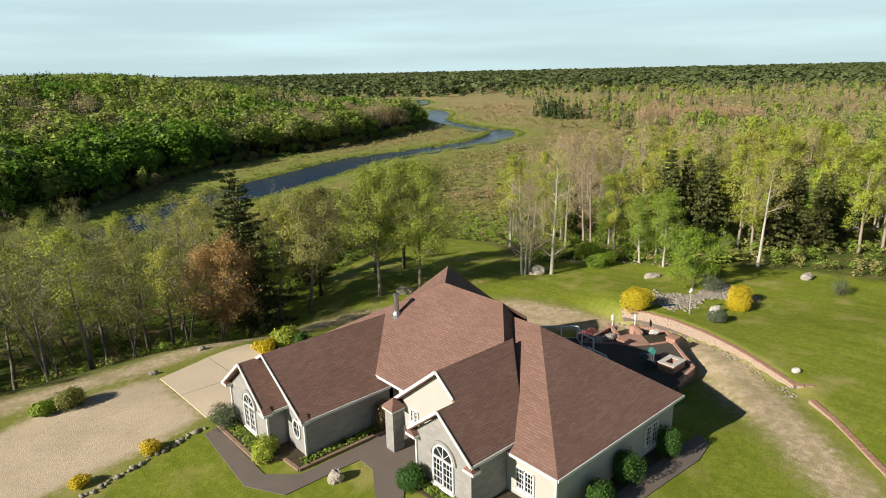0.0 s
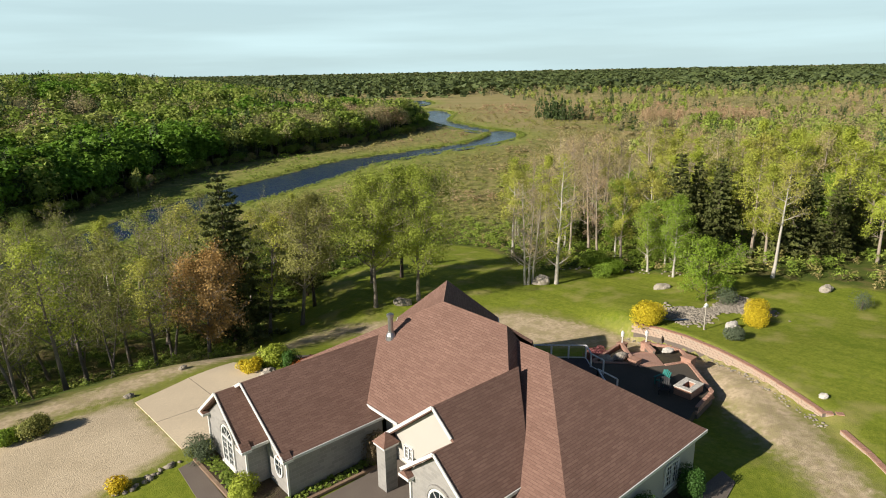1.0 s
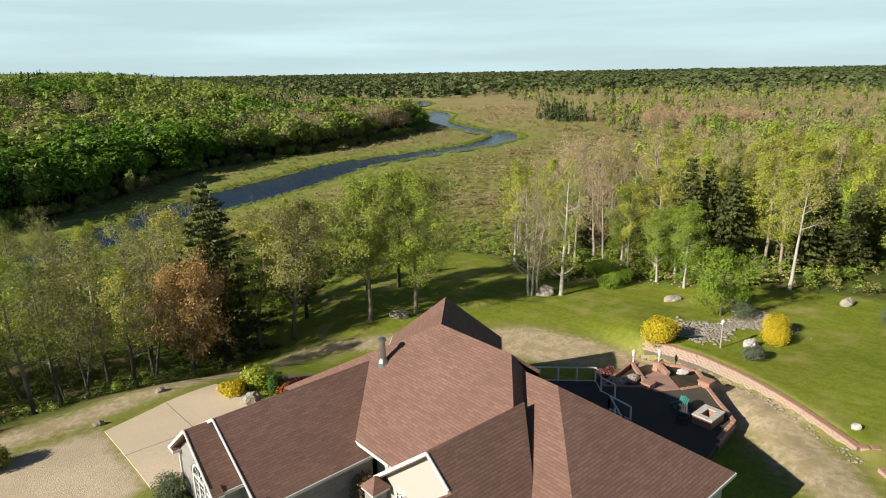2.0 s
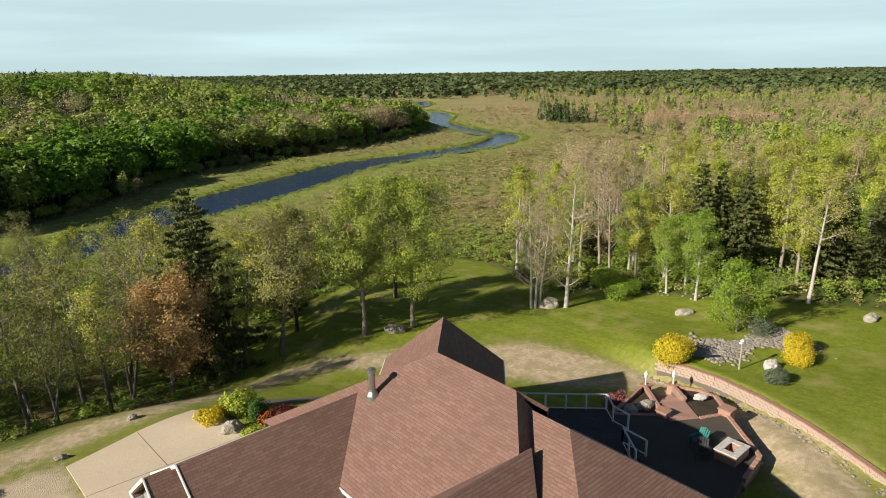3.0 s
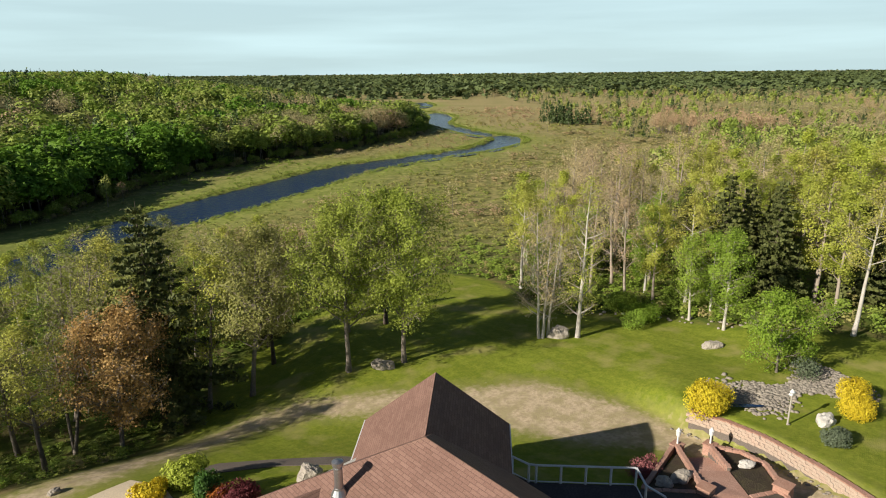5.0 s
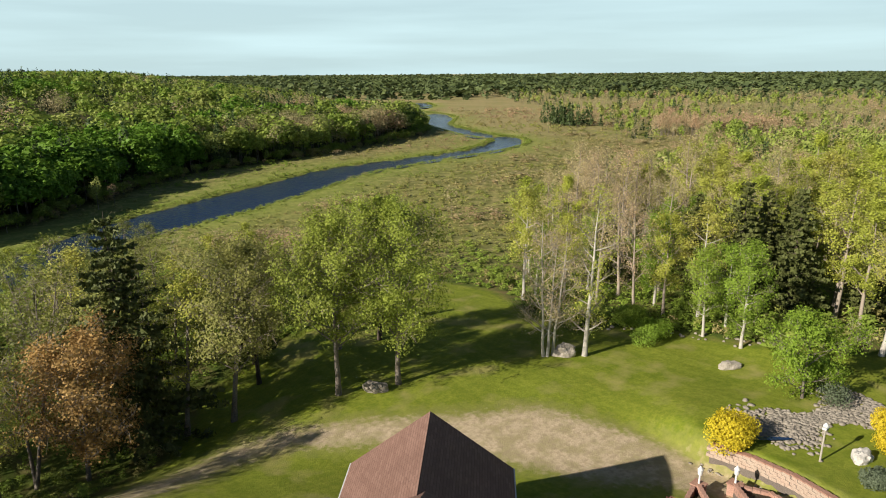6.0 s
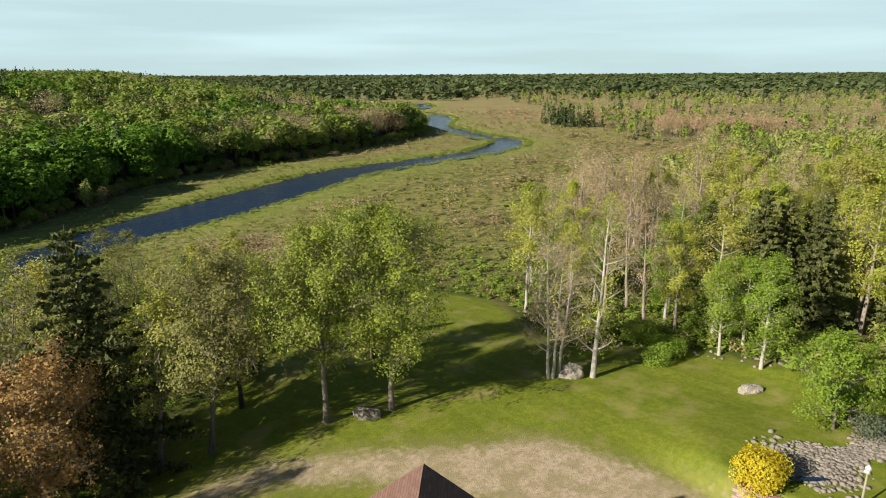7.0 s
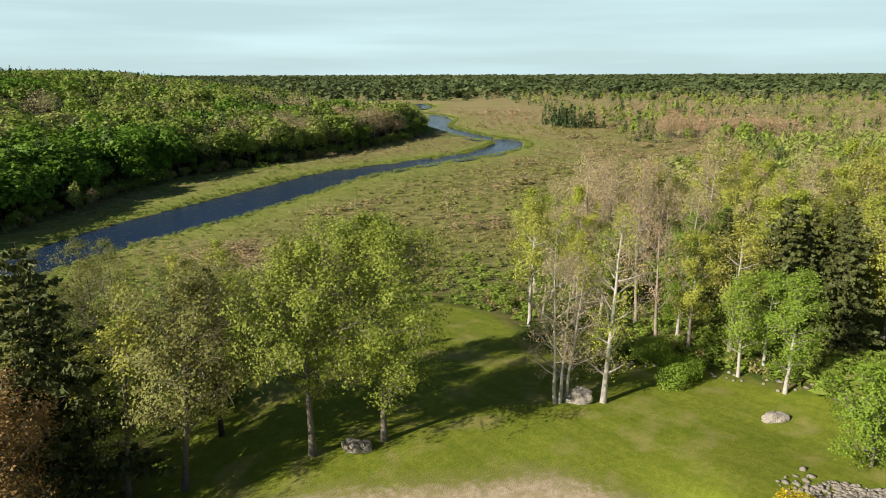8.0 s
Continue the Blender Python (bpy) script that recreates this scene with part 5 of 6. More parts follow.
for s, r, e in zip(cs, cr, ce):
    if e > -1.0 or (s - r) * R2 < 48.6 or len(rows) > 3100:
        continue
    h = rng.uniform(0.35, 1.1)
    rows.append((s, r, h, h * rng.uniform(1.2, 2.2), 0 if rng.uniform() < 0.35 else 4, rng.uniform(0, 0.3)))
plant("underwood", rows, templates(76, 0.08, 7), MATS, "green ferns, saplings and bushes at the wood's edge", "undergrowth", stem=False)

# ---- deck, patio and garden walls ----


def poly_thing(name, pts, z0, mat, label, cat):
    bm = bmesh.new()
    top = [bm.verts.new(p) for p in pts]
    bot = [bm.verts.new((p[0], p[1], z0)) for p in pts]
    bm.faces.new(top)
    bm.faces.new(bot[::-1])
    for i in range(len(pts)):
        j = (i + 1) % len(pts)
        bm.faces.new((top[j], top[i], bot[i], bot[j]))
    bmesh.ops.recalc_face_normals(bm, faces=bm.faces)
    me = bpy.data.meshes.new(name)
    bm.to_mesh(me)
    bm.free()
    me.materials.append(mat)
    return tagged(new(name, me), label, cat, kind="structure")


deck = thing("deck", 34.5, 27, 0.0, "raised dark deck with a white rail behind the house", "deck")
DZ = 2.62
bm = bmesh.new()
edge = [(31.2, 31.6), (34.3, 31.4), (34.6, 30.2), (38.2, 26.6), (37.3, 25.5), (35.7, 23.8), (34.2, 22.0), (31.2, 21.0)]
top = [bm.verts.new((x, y, DZ)) for x, y in edge]
bot = [bm.verts.new((x, y, -0.6)) for x, y in edge]
bm.faces.new(top)
for i in range(len(edge)):
    j = (i + 1) % len(edge)
    bm.faces.new((top[j], top[i], bot[i], bot[j]))
bmesh.ops.recalc_face_normals(bm, faces=bm.faces)
part("platform", bm, M_DECK, deck)


def railing(pts, z0, h, end=True):
    for a, b in zip(pts, pts[1:]):
        part("top_rail", a_bar((*a[:2], a[2] + h), (*b[:2], b[2] + h), 0.09, 0.07), M_RAIL, deck, "white top rail")
        part("bottom_rail", a_bar((*a[:2], a[2] + 0.08), (*b[:2], b[2] + 0.08), 0.05, 0.05), M_RAIL, deck)
        n = max(1, round(math.dist(a[:2], b[:2]) / 1.27))
        for i in range(n + (1 if end and b is pts[-1] else 0)):
            p = Vector(a).lerp(Vector(b), i / n)
            part("post", a_box(p.x - 0.045, p.x + 0.045, p.y - 0.045, p.y + 0.045, p.z - 0.05, p.z + h), M_RAIL, deck)


railing([(34.32, 31.4, DZ), (34.45, 30.4, DZ), (34.67, 30.1, DZ), (38.17, 26.62, DZ), (37.3, 25.55, DZ), (37.6, 24.7, DZ - 0.3)], DZ, 1.02)
railing([(35.8, 23.9, DZ), (36.3, 22.7, DZ - 0.45)], DZ, 0.95)
railing([(35.8, 23.9, DZ), (34.4, 22.2, DZ)], DZ, 0.95)
for i in range(3):
    x, y = 36.55 + 0.28 * i, 24.65 - 0.22 * i
    o = part("step", a_box(-0.17, 0.17, -0.95, 0.95, 0.5, DZ - 0.15 * (i + 1)), M_DECK, deck)
    o.matrix_basis = pose(x, y, 0, 0, 0, -38)

PZ = 2.05
poly_thing("patio", [(38.9, 26.6, PZ), (41.0, 24.5, PZ), (42.3, 22.7, PZ), (43.9, 21.9, PZ), (40.9, 18.5, PZ), (38.3, 18.2, PZ), (35.4, 17.6, PZ), (31.3, 17.2, PZ), (31.3, 24.5, PZ), (36.0, 26.8, PZ), (38.0, 27.4, PZ)], -0.4, M_PAVE, "dark paved patio edged in pink brick", "patio")
poly_thing("pavement", [(40.75, 23.7, PZ + 0.02), (41.1, 24.5, PZ + 0.02), (42.6, 25.9, 1.75), (44.1, 24.6, 1.75), (42.3, 22.7, PZ + 0.02)], -0.5, M_PINK, "pink brick landing between the garden beds", "pavement")
poly_thing("garden_bed", [(39.0, 26.6, 1.95), (41.0, 24.6, 2.0), (45.4, 28.1, 0.65)], -0.9, M_SOIL, "dark sloping garden bed with stones", "garden bed")
poly_thing("garden_bed", [(42.4, 22.8, 2.0), (44.1, 24.5, 1.7), (47.0, 26.9, 0.7), (47.4, 25.4, 0.9), (46.6, 23.8, 1.3), (44.1, 22.0, 1.95)], -0.9, M_SOIL, "dark sloping garden bed with a pale stone", "garden bed")
BRICK_MESH = {}


def brick_box(l, w, h, mat):
    key = (l, w, h, mat.name)
    if key not in BRICK_MESH:
        bm = bmesh.new()
        box(bm, -l / 2, l / 2, -w / 2, w / 2, 0, h, bev=0.012)
        me = bpy.data.meshes.new("brick")
        bm.to_mesh(me)
        bm.free()
        me.materials.append(mat)
        BRICK_MESH[key] = me
    return BRICK_MESH[key]


def brick_wall(name, line, label, mat, cap_mat, courses, ch=0.2, bl=0.45, thick=0.3, kind="structure", cat="wall"):
    """A low wall along (x, y, top z): a mortar core, courses of blocks, and caps, each its own piece."""
    bm = bmesh.new()
    for a, b in zip(line, line[1:]):
        d = Vector((b[0] - a[0], b[1] - a[1], 0))
        n = Vector((-d.y, d.x, 0)).normalized() * thick * 0.42
        z0 = min(a[2], b[2]) - courses * ch - 0.5
        q = [Vector(a) + n, Vector(b) + n, Vector(b) - n, Vector(a) - n]
        t = [bm.verts.new((v.x, v.y, v.z - 0.06)) for v in q]
        u = [bm.verts.new((v.x, v.y, z0)) for v in q]
        bm.faces.new(t)
        for i in range(4):
            j = (i + 1) % 4
            bm.faces.new((t[j], t[i], u[i], u[j]))
    bmesh.ops.recalc_face_normals(bm, faces=bm.faces)
    me = bpy.data.meshes.new(name)
    bm.to_mesh(me)
    bm.free()
    me.materials.append(M_WALK)
    core = tagged(new(name, me), label, cat, kind=kind)
    pts = [Vector(p) for p in line]
    cum = [0.0]
    for a, b in zip(pts, pts[1:]):
        cum.append(cum[-1] + (b.xy - a.xy).length)

    def at(dist):
        dist = min(max(dist, 0), cum[-1] - 1e-4)
        i = max(k for k in range(len(cum) - 1) if cum[k] <= dist)
        f = (dist - cum[i]) / (cum[i + 1] - cum[i])
        return pts[i].lerp(pts[i + 1], f), math.degrees(math.atan2(pts[i + 1].y - pts[i].y, pts[i + 1].x - pts[i].x))

    rg = random.Random(4)
    for c in range(courses + 1):
        cap = c == courses
        n = int(cum[-1] / bl)
        for i in range(n):
            p, a = at((i + (0.5 if (c % 2 or cap) else 0.98)) * cum[-1] / n)
            o = new("cap_stone" if cap else "brick", brick_box(bl - 0.015, thick + (0.06 if cap else 0.0), 0.075 if cap else ch - 0.012, cap_mat if cap else mat))
            o.parent = core
            z = p.z - 0.07 if cap else p.z - 0.07 - (courses - c) * ch
            o.matrix_basis = pose(p.x + rg.uniform(-0.012, 0.012), p.y + rg.uniform(-0.012, 0.012), z, 0, 0, a + rg.uniform(-1.5, 1.5))
    return core


def lawn_top(s):
    return 2.2 - 1.2 * float(ease(44, 60, s)) + 0.06


brick_wall("retaining_wall", [(*XY(s, float(np.interp(s, WALL_S, WALL_R))), lawn_top(s)) for s in (39.3, 40.2, 41.2, 42.4, 43.8, 45.6, 47.3, 49, 50.8, 52.4, 53.5, 54.3, 55.1, 55.8)],
           "curved low retaining wall of pinkish blocks holding the lawn", M_BLOCK, M_BRICK, 4)
brick_wall("retaining_wall", [(*XY(s, float(np.interp(s, WALL_S, WALL_R))), lawn_top(s)) for s in (26.5, 29, 31, 33, 35, 37.4)], "second low retaining wall of pinkish blocks beside the gravel", M_BLOCK, M_BRICK, 4)
brick_wall("retaining_wall", [(*XY(39.4, 21.7), 2.27), (*XY(39.2, 22.9), 2.25)], "short return of the block retaining wall", M_BLOCK, M_BRICK, 4)
for pts, lab in (([(41.05, 24.5, 2.3), (45.5, 28.3, 0.95)], "sloping pink brick wall beside the garden steps"), ([(44.1, 24.6, 2.0), (47.0, 27.0, 0.95)], "pink brick wall beside the garden steps"),
                 ([(39.0, 26.65, 2.1), (45.3, 28.5, 0.85)], "pink brick edging of the garden bed"), ([(47.0, 27.0, 0.95), (47.5, 25.4, 1.1), (46.7, 23.7, 1.5), (44.3, 21.9, 2.2)], "curved pink brick edging of the garden bed"),
                 ([(43.9, 21.8, 2.2), (40.9, 18.45, 2.2)], "pink brick edging of the patio"), ([(40.9, 18.45, 2.2), (38.3, 18.15, 2.2)], "pink brick edging of the patio"), ([(41.0, 24.4, 2.1), (39.0, 26.5, 2.1)], "pink brick kerb"), ([(42.3, 22.7, 2.12), (43.9, 21.9, 2.12)], "pink brick kerb")):
    brick_wall("garden_wall", pts, lab, M_PINK, M_PINK, 2, 0.2, 0.4, 0.19)
for i in range(8):
    k = i / 8
    a, b = Vector((42.6, 25.9)).lerp(Vector((45.6, 28.3)), k), Vector((44.1, 24.6)).lerp(Vector((47.0, 27.0)), k)
    c, d = Vector((42.6, 25.9)).lerp(Vector((45.6, 28.3)), k + 0.13), Vector((44.1, 24.6)).lerp(Vector((47.0, 27.0)), k + 0.13)
    poly_thing("step", [(*a, 1.55 - 0.2 * i), (*b, 1.55 - 0.2 * i), (*d, 1.55 - 0.2 * i), (*c, 1.55 - 0.2 * i)], -0.9, M_PINK, "pink brick garden step", "step")


def pier(x, y, z0, z1, w, lamp):
    t = thing("brick_pier", x, y, z0, "square pink brick pier" + (" with a white post lamp" if lamp else " at the patio's corner"), "pier", "patio piers")
    part("shaft", a_box(x - w / 2, x + w / 2, y - w / 2, y + w / 2, z0, z1 - 0.09), M_PINK, t)
    part("cap", a_box(x - w / 2 - 0.06, x + w / 2 + 0.06, y - w / 2 - 0.06, y + w / 2 + 0.06, z1 - 0.09, z1, bev=0.02), M_BRICK, t)
    if lamp:
        p = part("post_lamp", lathe([(0.06, 0), (0.05, 0.5), (0.12, 0.55), (0.14, 0.82), (0.16, 0.86), (0.06, 1.0), (0.02, 1.08)], 10, (x, y, z1)), M_WHITE, t, "white post lamp")


pier(45.7, 28.4, -1.0, 0.9, 0.6, True)
pier(47.2, 27.1, -1.0, 0.9, 0.6, True)
pier(41.0, 24.35, 0.5, 2.45, 0.65, False)
pier(44.0, 21.8, 0.5, 2.5, 0.75, False)

fire = thing("fire_pit", 39.8, 19.5, PZ, "square brick fire pit with a pale stone rim", "fire pit")
for a, b, c, d in ((39.0, 40.6, 18.95, 19.25), (39.0, 40.6, 19.85, 20.15), (39.0, 39.3, 19.25, 19.85), (40.3, 40.6, 19.25, 19.85)):
    part("wall", a_box(a, b, c, d, PZ - 0.1, PZ + 0.55), M_BRICK, fire)
    part("rim", a_box(a - 0.05, b + 0.05, c - 0.05 if c < 19.2 or c > 19.8 else c, d + 0.05 if c < 19.2 or c > 19.8 else d, PZ + 0.55, PZ + 0.62, bev=0.015), M_PALE, fire, "pale stone rim")
part("hearth", a_box(39.3, 40.3, 19.25, 19.85, PZ - 0.05, PZ + 0.12), M_PINK, fire)


def garden_chair(x, y, turn, mat, label):
    t = thing("garden_chair", 0, 0, 0, label, "chair", "patio chairs")
    for i in range(5):
        part("seat_slat", a_box(-0.27, 0.27, -0.30 + i * 0.11, -0.21 + i * 0.11, 0.36 - i * 0.02, 0.385 - i * 0.02, bev=0.005), mat, t)
    for i in range(5):
        xx = -0.24 + i * 0.12
        part("back_slat", a_bar((xx, 0.24, 0.28), (xx * 1.1, 0.55, 1.0 - abs(i - 2) * 0.05), 0.105, 0.025), mat, t)
    for sx in (-1, 1):
        part("arm", a_box(sx * 0.30, sx * 0.43, -0.38, 0.36, 0.55, 0.58, bev=0.008), mat, t)
        part("leg", a_box(sx * 0.31, sx * 0.36, -0.33, -0.24, 0, 0.55), mat, t)
        part("leg", a_bar((sx * 0.29, -0.3, 0.34), (sx * 0.29, 0.5, 0.02), 0.035, 0.1), mat, t)
    t.matrix_basis = pose(x, y, PZ, 0, 0, turn)
    return t


garden_chair(39.5, 21.3, -100, M_TEAL, "teal slatted garden chair on the patio")
garden_chair(38.6, 20.6, -60, M_DARK, "dark slatted garden chair on the patio")
garden_chair(35.3, 22.9, 40, plain("maroon_plastic", (0.12, 0.02, 0.04), (0.09, 0.02, 0.03), 2, 20, 0.5, 0.05, 0.003), "maroon garden chair by the deck")


# ---- stones ----
def boulder(x, y, sx, sy, sz, seed, label, mat=M_ROCK, sink=0.15, z=None, turn=0, group=""):
    bm = bmesh.new()
    bmesh.ops.create_icosphere(bm, subdivisions=3, radius=1)
    o = Vector((seed * 3.1, seed * 1.7, seed))
    for v in bm.verts:
        n = noise.noise(v.co * 1.1 + o) * 0.4 + noise.noise(v.co * 2.7 + o) * 0.2 - 0.25 * max(0, noise.cell(v.co * 1.4 + o) - 0.5)
        c = v.co * (1 + n)
        v.co = Vector((c.x * sx, c.y * sy, max(c.z, -0.55) * sz))
    me = bpy.data.meshes.new("boulder")
    bm.to_mesh(me)
    bm.free()
    me.materials.append(mat)
    ob = new("boulder", me)
    ob.matrix_basis = pose(x, y, (land_xy(x, y) if z is None else z) + sz * (0.5 - sink), 0, 0, turn)
    return tagged(ob, label, "boulder", group)


boulder(55.6, 45.3, 0.95, 0.75, 0.75, 1, "large pale boulder between two trees", turn=-45)
boulder(39.9, 50.5, 0.8, 0.5, 0.55, 2, "grey blocky boulder under the maples", M_SCREE, turn=-45)
boulder(62.8, 34.7, 0.85, 0.55, 0.45, 3, "pale flat boulder on the lawn", turn=-45)
boulder(53.9, 23.1, 0.75, 0.5, 0.5, 4, "white boulder beside the rock garden", M_PALE)
boulder(45.2, 13.2, 0.32, 0.25, 0.22, 5, "small white stone on the lawn", M_PALE)
boulder(70.4, 21.4, 0.75, 0.55, 0.5, 6, "pale boulder at the lawn's edge")
boulder(20.3, 40.5, 0.75, 0.55, 0.5, 7, "pale rough boulder beside the concrete pad")
boulder(26.9, 39.1, 0.7, 0.6, 0.62, 8, "rounded grey boulder on the lawn")
boulder(14.7, 24.2, 0.42, 0.36, 0.5, 9, "grey standing stone on the front lawn")
boulder(41.6, 26.0, 0.7, 0.45, 0.35, 10, "pale boulder in the garden bed", z=1.65)
boulder(40.4, 26.3, 0.45, 0.4, 0.35, 11, "grey boulder in the garden bed", z=1.8)
boulder(45.6, 24.3, 0.5, 0.3, 0.2, 12, "flat white stone in the garden bed", M_PALE, z=1.55, turn=-30)
boulder(19.3, 27.4, 0.4, 0.35, 0.4, 13, "grey stone beside the house wall")
boulder(12.0, 43.9, 0.35, 0.25, 0.2, 14, "small dark stone beside the track", M_SCREE)
boulder(16.3, 46.2, 0.3, 0.25, 0.2, 15, "small dark stone beside the track", M_SCREE)
boulder(17.6, 16.6, 0.25, 0.2, 0.25, 16, "small pale stone in the front bed")


def scree(name, rows, label, mat, cat="stones"):
    """Many small loose stones as one object."""
    base = bmesh.new()
    bmesh.ops.create_icosphere(base, subdivisions=1, radius=1)
    bv = np.array([v.co[:] for v in base.verts])
    bf = np.array([[v.index for v in f.verts] for f in base.faces])
    base.free()
    g = np.random.default_rng(len(rows))
    VV, FF = [], []
    hz = land(np.array([(x + y) * R2 for x, y, _ in rows]), np.array([(x - y) * R2 for x, y, _ in rows]))
    for i, ((x, y, q), z) in enumerate(zip(rows, hz)):
        V = bv * (1 + g.normal(size=(len(bv), 1)) * 0.16) * np.array([q * g.uniform(0.7, 1.4), q * g.uniform(0.7, 1.4), q * g.uniform(0.4, 0.8)])
        a = g.uniform(0, 6.28)
        V = np.stack([V[:, 0] * math.cos(a) - V[:, 1] * math.sin(a) + x, V[:, 0] * math.sin(a) + V[:, 1] * math.cos(a) + y, V[:, 2] + z + q * 0.25], 1)
        VV.append(V)
        FF.append(bf + i * len(bv))
    return tagged(new(name, mesh_np(name, np.concatenate(VV), np.concatenate(FF), [mat])), label, cat, kind="stuff")


rng = np.random.default_rng(31)
rows = []
for _ in range(2600):
    k = rng.uniform(0, 1)
    c = Vector((52.6, 28.6)).lerp(Vector((62.3, 24.4)), k)
    n = Vector((0.4, 0.92)) * rng.normal() * (0.85 + 0.5 * math.sin(k * 9))
    rows.append((c.x + n.x, c.y + n.y, rng.uniform(0.07, 0.19)))
scree("rock_garden", rows, "long heap of grey field stones on the lawn", M_SCREE)
rows = []
for k in np.linspace(0, 1, 46):
    a = Vector((2.0, 31.0)).lerp(Vector((11.6, 33.9)), k)
    rows.append((a.x + rng.normal() * 0.08, a.y + rng.normal() * 0.08, rng.uniform(0.10, 0.2)))
scree("edging_stones", rows, "row of dark stones edging the drive", M_SCREE)
rows = []
for _ in range(160):
    s = rng.uniform(38, 56)
    r = float(np.interp(s, WALL_S, WALL_R)) - rng.uniform(0.3, 1.0)
    rows.append((*XY(s, r), rng.uniform(0.04, 0.12)))
for _ in range(150):
    s, r = rng.uniform(72, 80), rng.uniform(9, 26)
    if -2.2 < float(inside(LAWN, s, r)) < 0.3:
        rows.append((*XY(s, r), rng.uniform(0.1, 0.25)))
scree("loose_stones", rows, "loose stones along the wall and the wood's edge", M_SCREE)
# flat dark water sheet standing for the shadowed hollow in the rock garden
bm = bmesh.new()
vs = [bm.verts.new((51.9 + 1.25 * math.cos(a) * 0.9 - 0.5 * math.sin(a), 27.6 + 0.7 * math.sin(a) - 0.9 * math.cos(a), 1.42)) for a in np.linspace(0, 2 * math.pi, 20, endpoint=False)]
bm.faces.new(vs)
bm.normal_update()
me = bpy.data.meshes.new("pond")
bm.to_mesh(me)
bm.free()
me.materials.append(M_WATER)
tagged(new("pond", me), "small flat dark sheet for the shadowed hollow at the rock garden's end", "pond", kind="structure")

# garden lamp
lx, ly = 51.95, 24.6
lz = land_xy(lx, ly)
lamp = thing("garden_lamp", lx, ly, lz, "grey garden lamp post with a white head beside the rock garden", "lamp post")
part("post", lathe([(0.065, -0.2), (0.055, 0.3), (0.045, 2.05)], 10, (lx, ly, lz)), M_POST, lamp)
part("lamp_head", a_box(lx - 0.26, lx + 0.26, ly - 0.12, ly + 0.12, lz + 2.05, lz + 2.18, bev=0.03), M_WHITE, lamp, "white flat lamp head")
part("lamp_cap", lathe([(0.16, 2.22), (0.10, 2.32), (0.02, 2.42)], 10, (lx, ly, lz)), M_WHITE, lamp)

# ---- shrubs ----
shrub("golden_cypress", 1, 50.3, 28.9, 1.9, 1.5, 1.75, L_YELLOW, "bushy golden-yellow cypress beside the retaining wall", "golden shrubs", size=0.081, count=11000, lumps=17)
shrub("golden_cypress", 2, 56.3, 22.1, 1.35, 1.15, 1.35, L_YELLOW, "rounded golden-orange shrub on the lawn", "golden shrubs", size=0.062, count=8400, lumps=13)
shrub("golden_cypress", 3, 58.3, 23.0, 1.3, 1.1, 1.75, L_YELLOW, "rounded golden-orange shrub on the lawn", "golden shrubs", size=0.062, count=8400, lumps=13)
shrub("juniper_bush", 4, 51.2, 21.8, 1.0, 1.0, 1.0, L_GREY, "low grey-green juniper ball on the lawn", size=0.068, count=4000)
shrub("golden_cypress", 5, 19.9, 42.5, 1.0, 0.85, 0.85, L_YELLOW, "low golden-yellow shrub beside the concrete pad", "golden shrubs", size=0.087, count=4600)
shrub("spirea_bush", 6, 21.6, 42.6, 1.15, 1.1, 1.5, L_LIME, "rounded fresh green bush beside the pad", size=0.087, count=5600)
shrub("dwarf_spruce", 7, 21.9, 40.4, 0.8, 0.8, 1.6, L_BOX, "small grey-green dwarf spruce", size=0.074, count=3400)
shrub("barberry_bush", 8, 22.9, 38.6, 1.4, 1.2, 1.3, L_PURPLE, "dark purple barberry beside the house", size=0.074, count=5200)
shrub("barberry_bush", 9, 22.2, 39.7, 0.7, 0.6, 1.0, L_ORANGE, "orange-leaved barberry beside the house", size=0.068, count=2000)
shrub("golden_cypress", 10, 20.9, 38.6, 0.9, 0.8, 0.8, L_LIME, "low yellow-green shrub by the garage wall", "golden shrubs", size=0.074, count=2600)
shrub("willow_bush", 11, 6.3, 42.4, 1.2, 1.0, 1.15, L_OLIVE, "ragged green bush between the track and the drive", size=0.074, count=4800, lumps=14)
shrub("willow_bush", 12, 4.9, 42.6, 0.8, 0.7, 0.75, L_BIRCH, "ragged green bush beside the track", size=0.112, count=2600)
shrub("golden_cypress", 13, 8.4, 33.6, 0.75, 0.6, 0.65, L_YELLOW, "small yellow shrub edging the drive", "golden shrubs", size=0.062, count=2200)
shrub("golden_cypress", 14, 4.8, 32.9, 0.6, 0.5, 0.55, L_YELLOW, "small yellow shrub edging the drive", "golden shrubs", size=0.062, count=1800)
shrub("azalea_bush", 15, 12.8, 33.2, 0.95, 0.95, 1.5, L_GREY, "brownish upright bush by the bay wall", size=0.056, count=3800)
shrub("spirea_bush", 16, 12.95, 28.7, 1.0, 0.9, 1.1, L_LIME, "loose light green bush in the front bed", size=0.074, count=3600)
shrub("azalea_bush", 17, 19.4, 26.35, 0.75, 0.6, 1.9, L_BRONZE, "tall bronze-leaved bush beside the entry", size=0.056, count=3800)
shrub("box_ball", 18, 17.2, 21.1, 0.8, 0.8, 1.25, L_BOX, "clipped round green bush by the front window", "clipped bushes", size=0.050, count=8400)
shrub("box_ball", 19, 25.6, 13.9, 1.0, 0.8, 1.7, L_BOX, "clipped dark green bush along the side wall", "clipped bushes", size=0.050, count=8400)
shrub("box_ball", 20, 29.5, 13.9, 1.1, 0.8, 1.7, L_BOX, "clipped dark green bush along the side wall", "clipped bushes", size=0.050, count=8400)
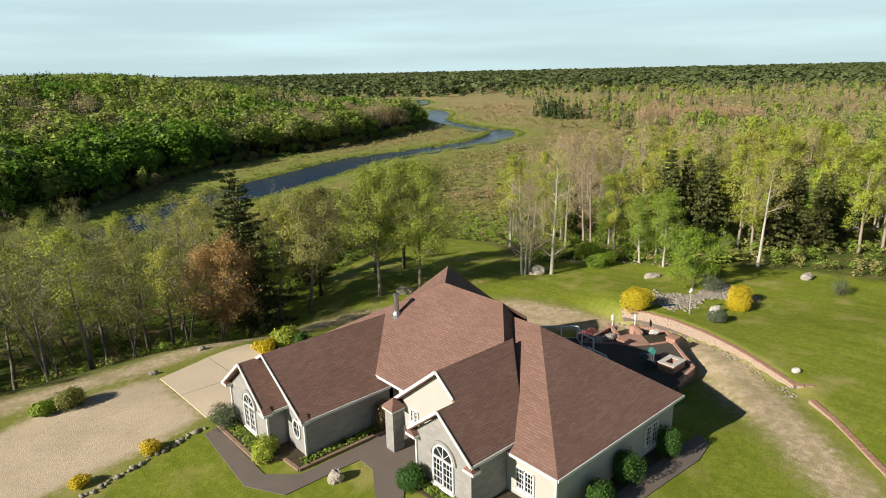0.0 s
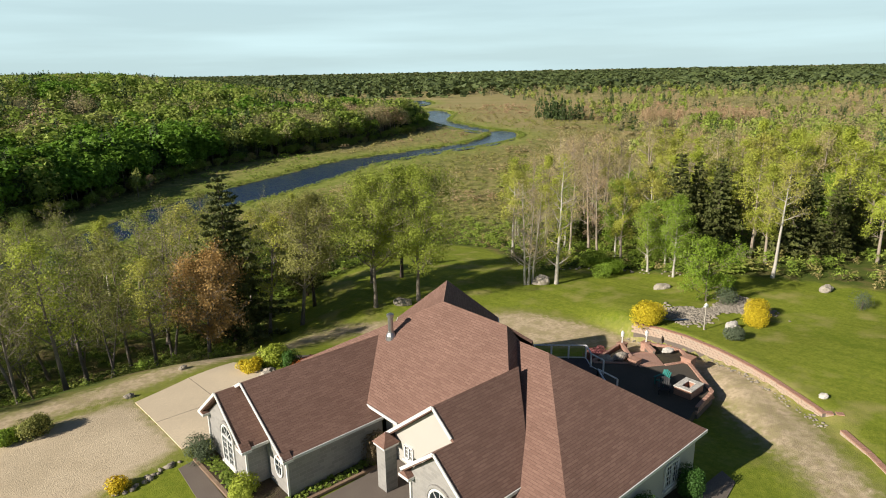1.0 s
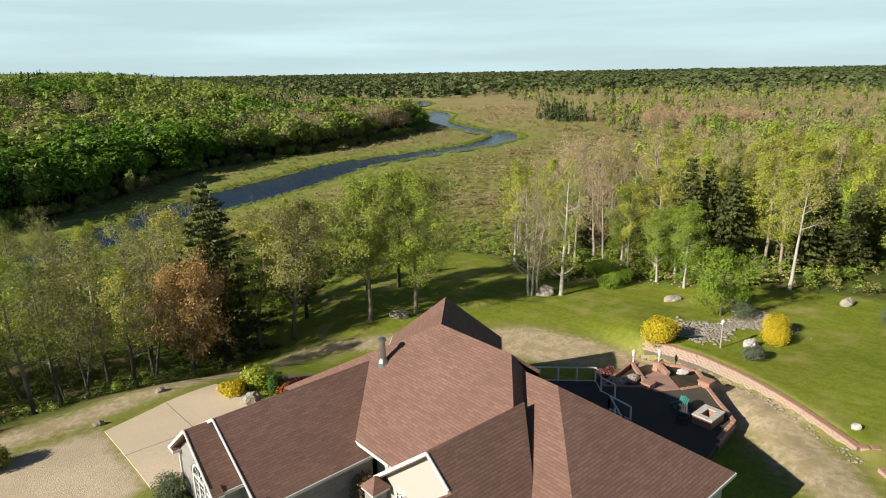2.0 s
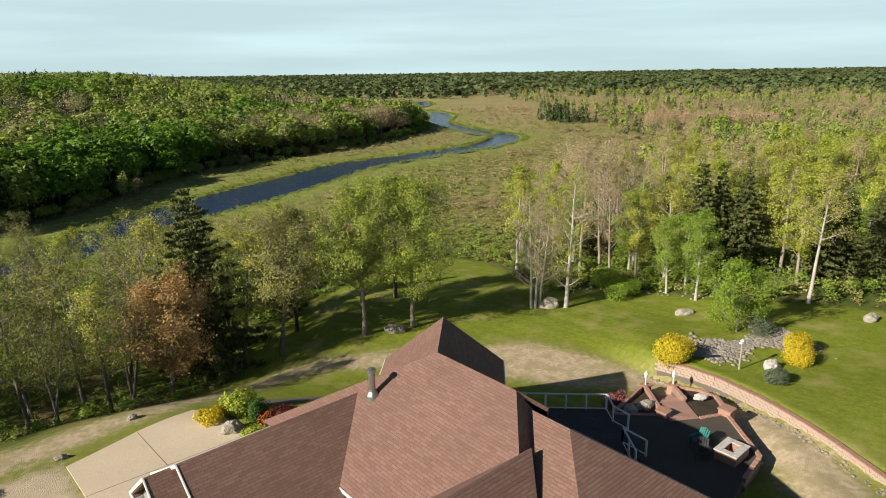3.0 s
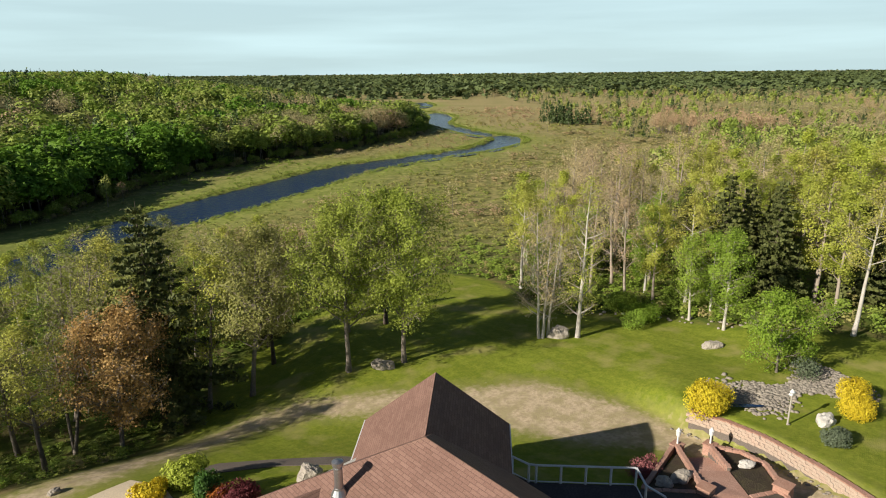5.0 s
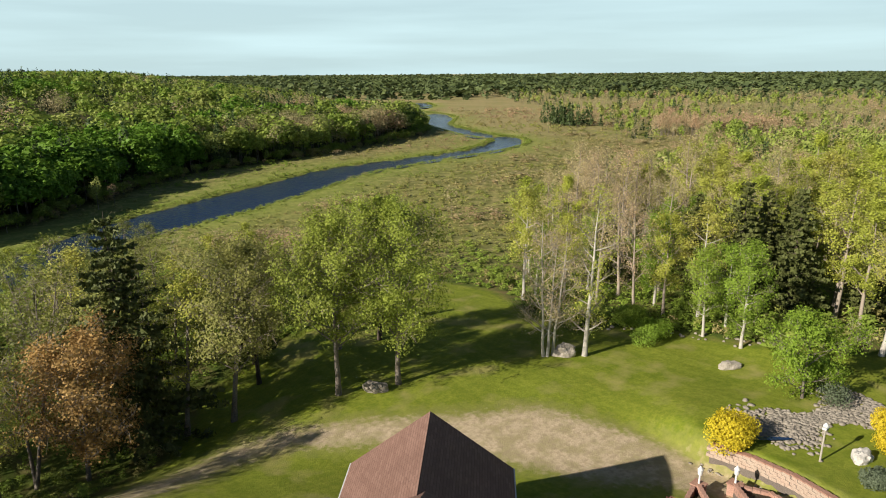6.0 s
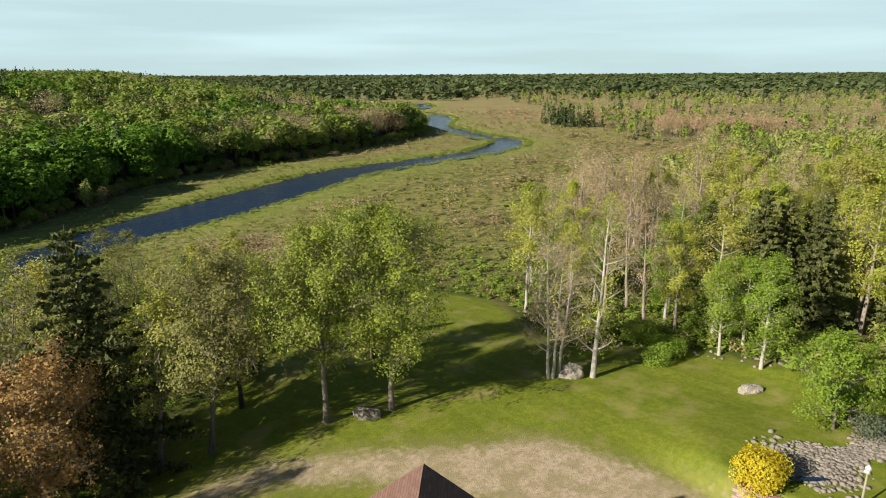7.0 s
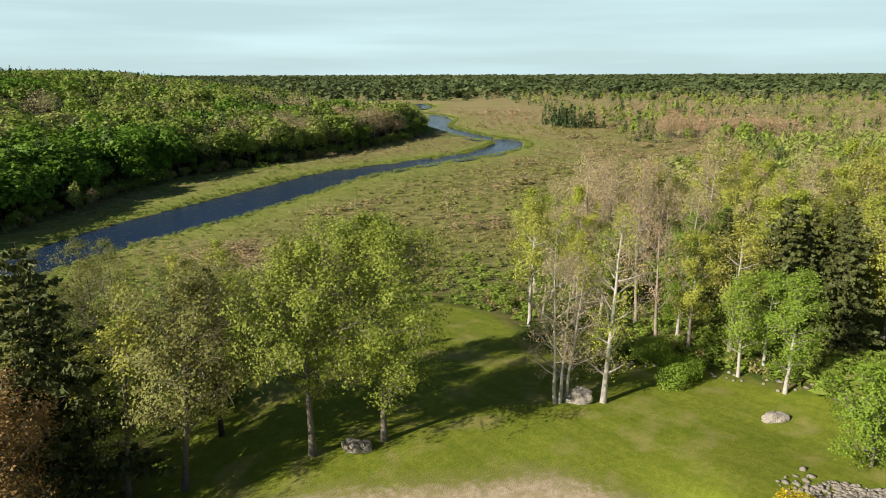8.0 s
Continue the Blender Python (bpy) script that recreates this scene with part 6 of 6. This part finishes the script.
shrub("box_ball", 21, 22.9, 13.8, 0.9, 0.8, 1.4, L_BOX, "clipped green bush at the house corner", "clipped bushes", size=0.056, count=4800)
shrub("golden_cypress", 22, 21.3, 13.6, 0.8, 0.7, 1.0, L_LIME, "yellow-green bush at the house corner", "golden shrubs", size=0.062, count=3400)
shrub("golden_cypress", 23, 17.4, 17.7, 0.6, 0.6, 0.8, L_LIME, "low yellow-green bush in the front bed", "golden shrubs", size=0.062, count=2200)
shrub("rose_bush", 24, 41.7, 28.1, 1.4, 0.9, 1.1, L_ROSE, "pink-flowering bush along the bed edging", size=0.062, count=3000, z=0.7)
shrub("lilac_bush", 25, 60.4, 26.5, 1.4, 1.3, 1.7, L_GREY, "thin grey-green bush by the rock garden", size=0.074, count=2200)
shrub("lilac_bush", 26, 67.4, 17.4, 1.2, 1.1, 1.7, L_GREY, "thin grey bush at the lawn's edge", size=0.062, count=1600)
shrub("willow_bush", 27, 64.5, 29.5, 1.5, 1.5, 1.6, L_BIRCH, "green bush behind the rock garden", size=0.099, count=3000)
shrub("willow_bush", 28, 63.8, 42.3, 2.6, 1.8, 1.7, L_BIRCH, "broad green bush at the wood's edge", size=0.081, count=8400, lumps=15)
shrub("willow_bush", 29, 66.0, 46.0, 2.4, 1.8, 2.0, L_BIRCH, "green bush under the trees", size=0.081, count=8000, lumps=15)

# front beds with timber edging
flat("garden_bed", [(12.4, 33.3), (13.5, 33.4), (13.5, 29.0), (14.6, 29.0), (14.6, 26.9), (20.5, 26.9), (20.5, 26.2), (13.8, 26.3), (13.7, 27.6), (12.5, 28.2)], 0.14, 0.25, M_SOIL, "planted bed along the stone walls", "garden bed")
flat("garden_bed", [(17.2, 21.4), (18.1, 21.4), (18.1, 17.6), (20.5, 17.6), (20.5, 14.6), (30.9, 14.6), (30.9, 13.9), (20.0, 13.6), (19.6, 16.8), (17.3, 16.9)], 0.12, 0.25, M_SOIL, "planted bed below the front windows", "garden bed")
for a, b in (((12.35, 33.4), (12.4, 28.2)), ((13.6, 27.6), (13.7, 26.2)), ((13.7, 26.2), (19.5, 26.05))):
    o = tagged(part("bed_edging", a_bar((*a, 2.9), (*b, 2.9), 0.18, 0.14), M_TIMBER, None), "reddish timber edging of the front bed", "edging", kind="structure")
rows = []
for _ in range(420):
    k = rng.integers(0, 3)
    x, y = [(rng.uniform(12.6, 13.4), rng.uniform(28.5, 33)), (rng.uniform(14, 20.3), rng.uniform(26.3, 26.85)), (rng.uniform(17.4, 18.0), rng.uniform(17.2, 21))][k]
    rows.append(((x + y) * R2, (x - y) * R2, rng.uniform(0.2, 0.4), rng.uniform(0.3, 0.6), 0, rng.uniform(0, 0.7)))
plant("bed_plants", rows, templates(20, 0.2, 8), MATS, "low green plants filling the front beds", "plants", stem=False)

# sawn joints in the concrete pad
for a, b in (((12.1, 38.9), (20.5, 39.4)), ((16.2, 35.1), (16.0, 44.1))):
    n = 8
    for i in range(n):
        p, q = Vector(a).lerp(Vector(b), i / n), Vector(a).lerp(Vector(b), (i + 1) / n)
        o = part("pavement_joint", a_bar((*p, land_xy(*p) + 0.058), (*q, land_xy(*q) + 0.058), 0.035, 0.012), M_WALK, None)
        tagged(o, "dark sawn joint in the concrete pad", "joint", kind="structure")
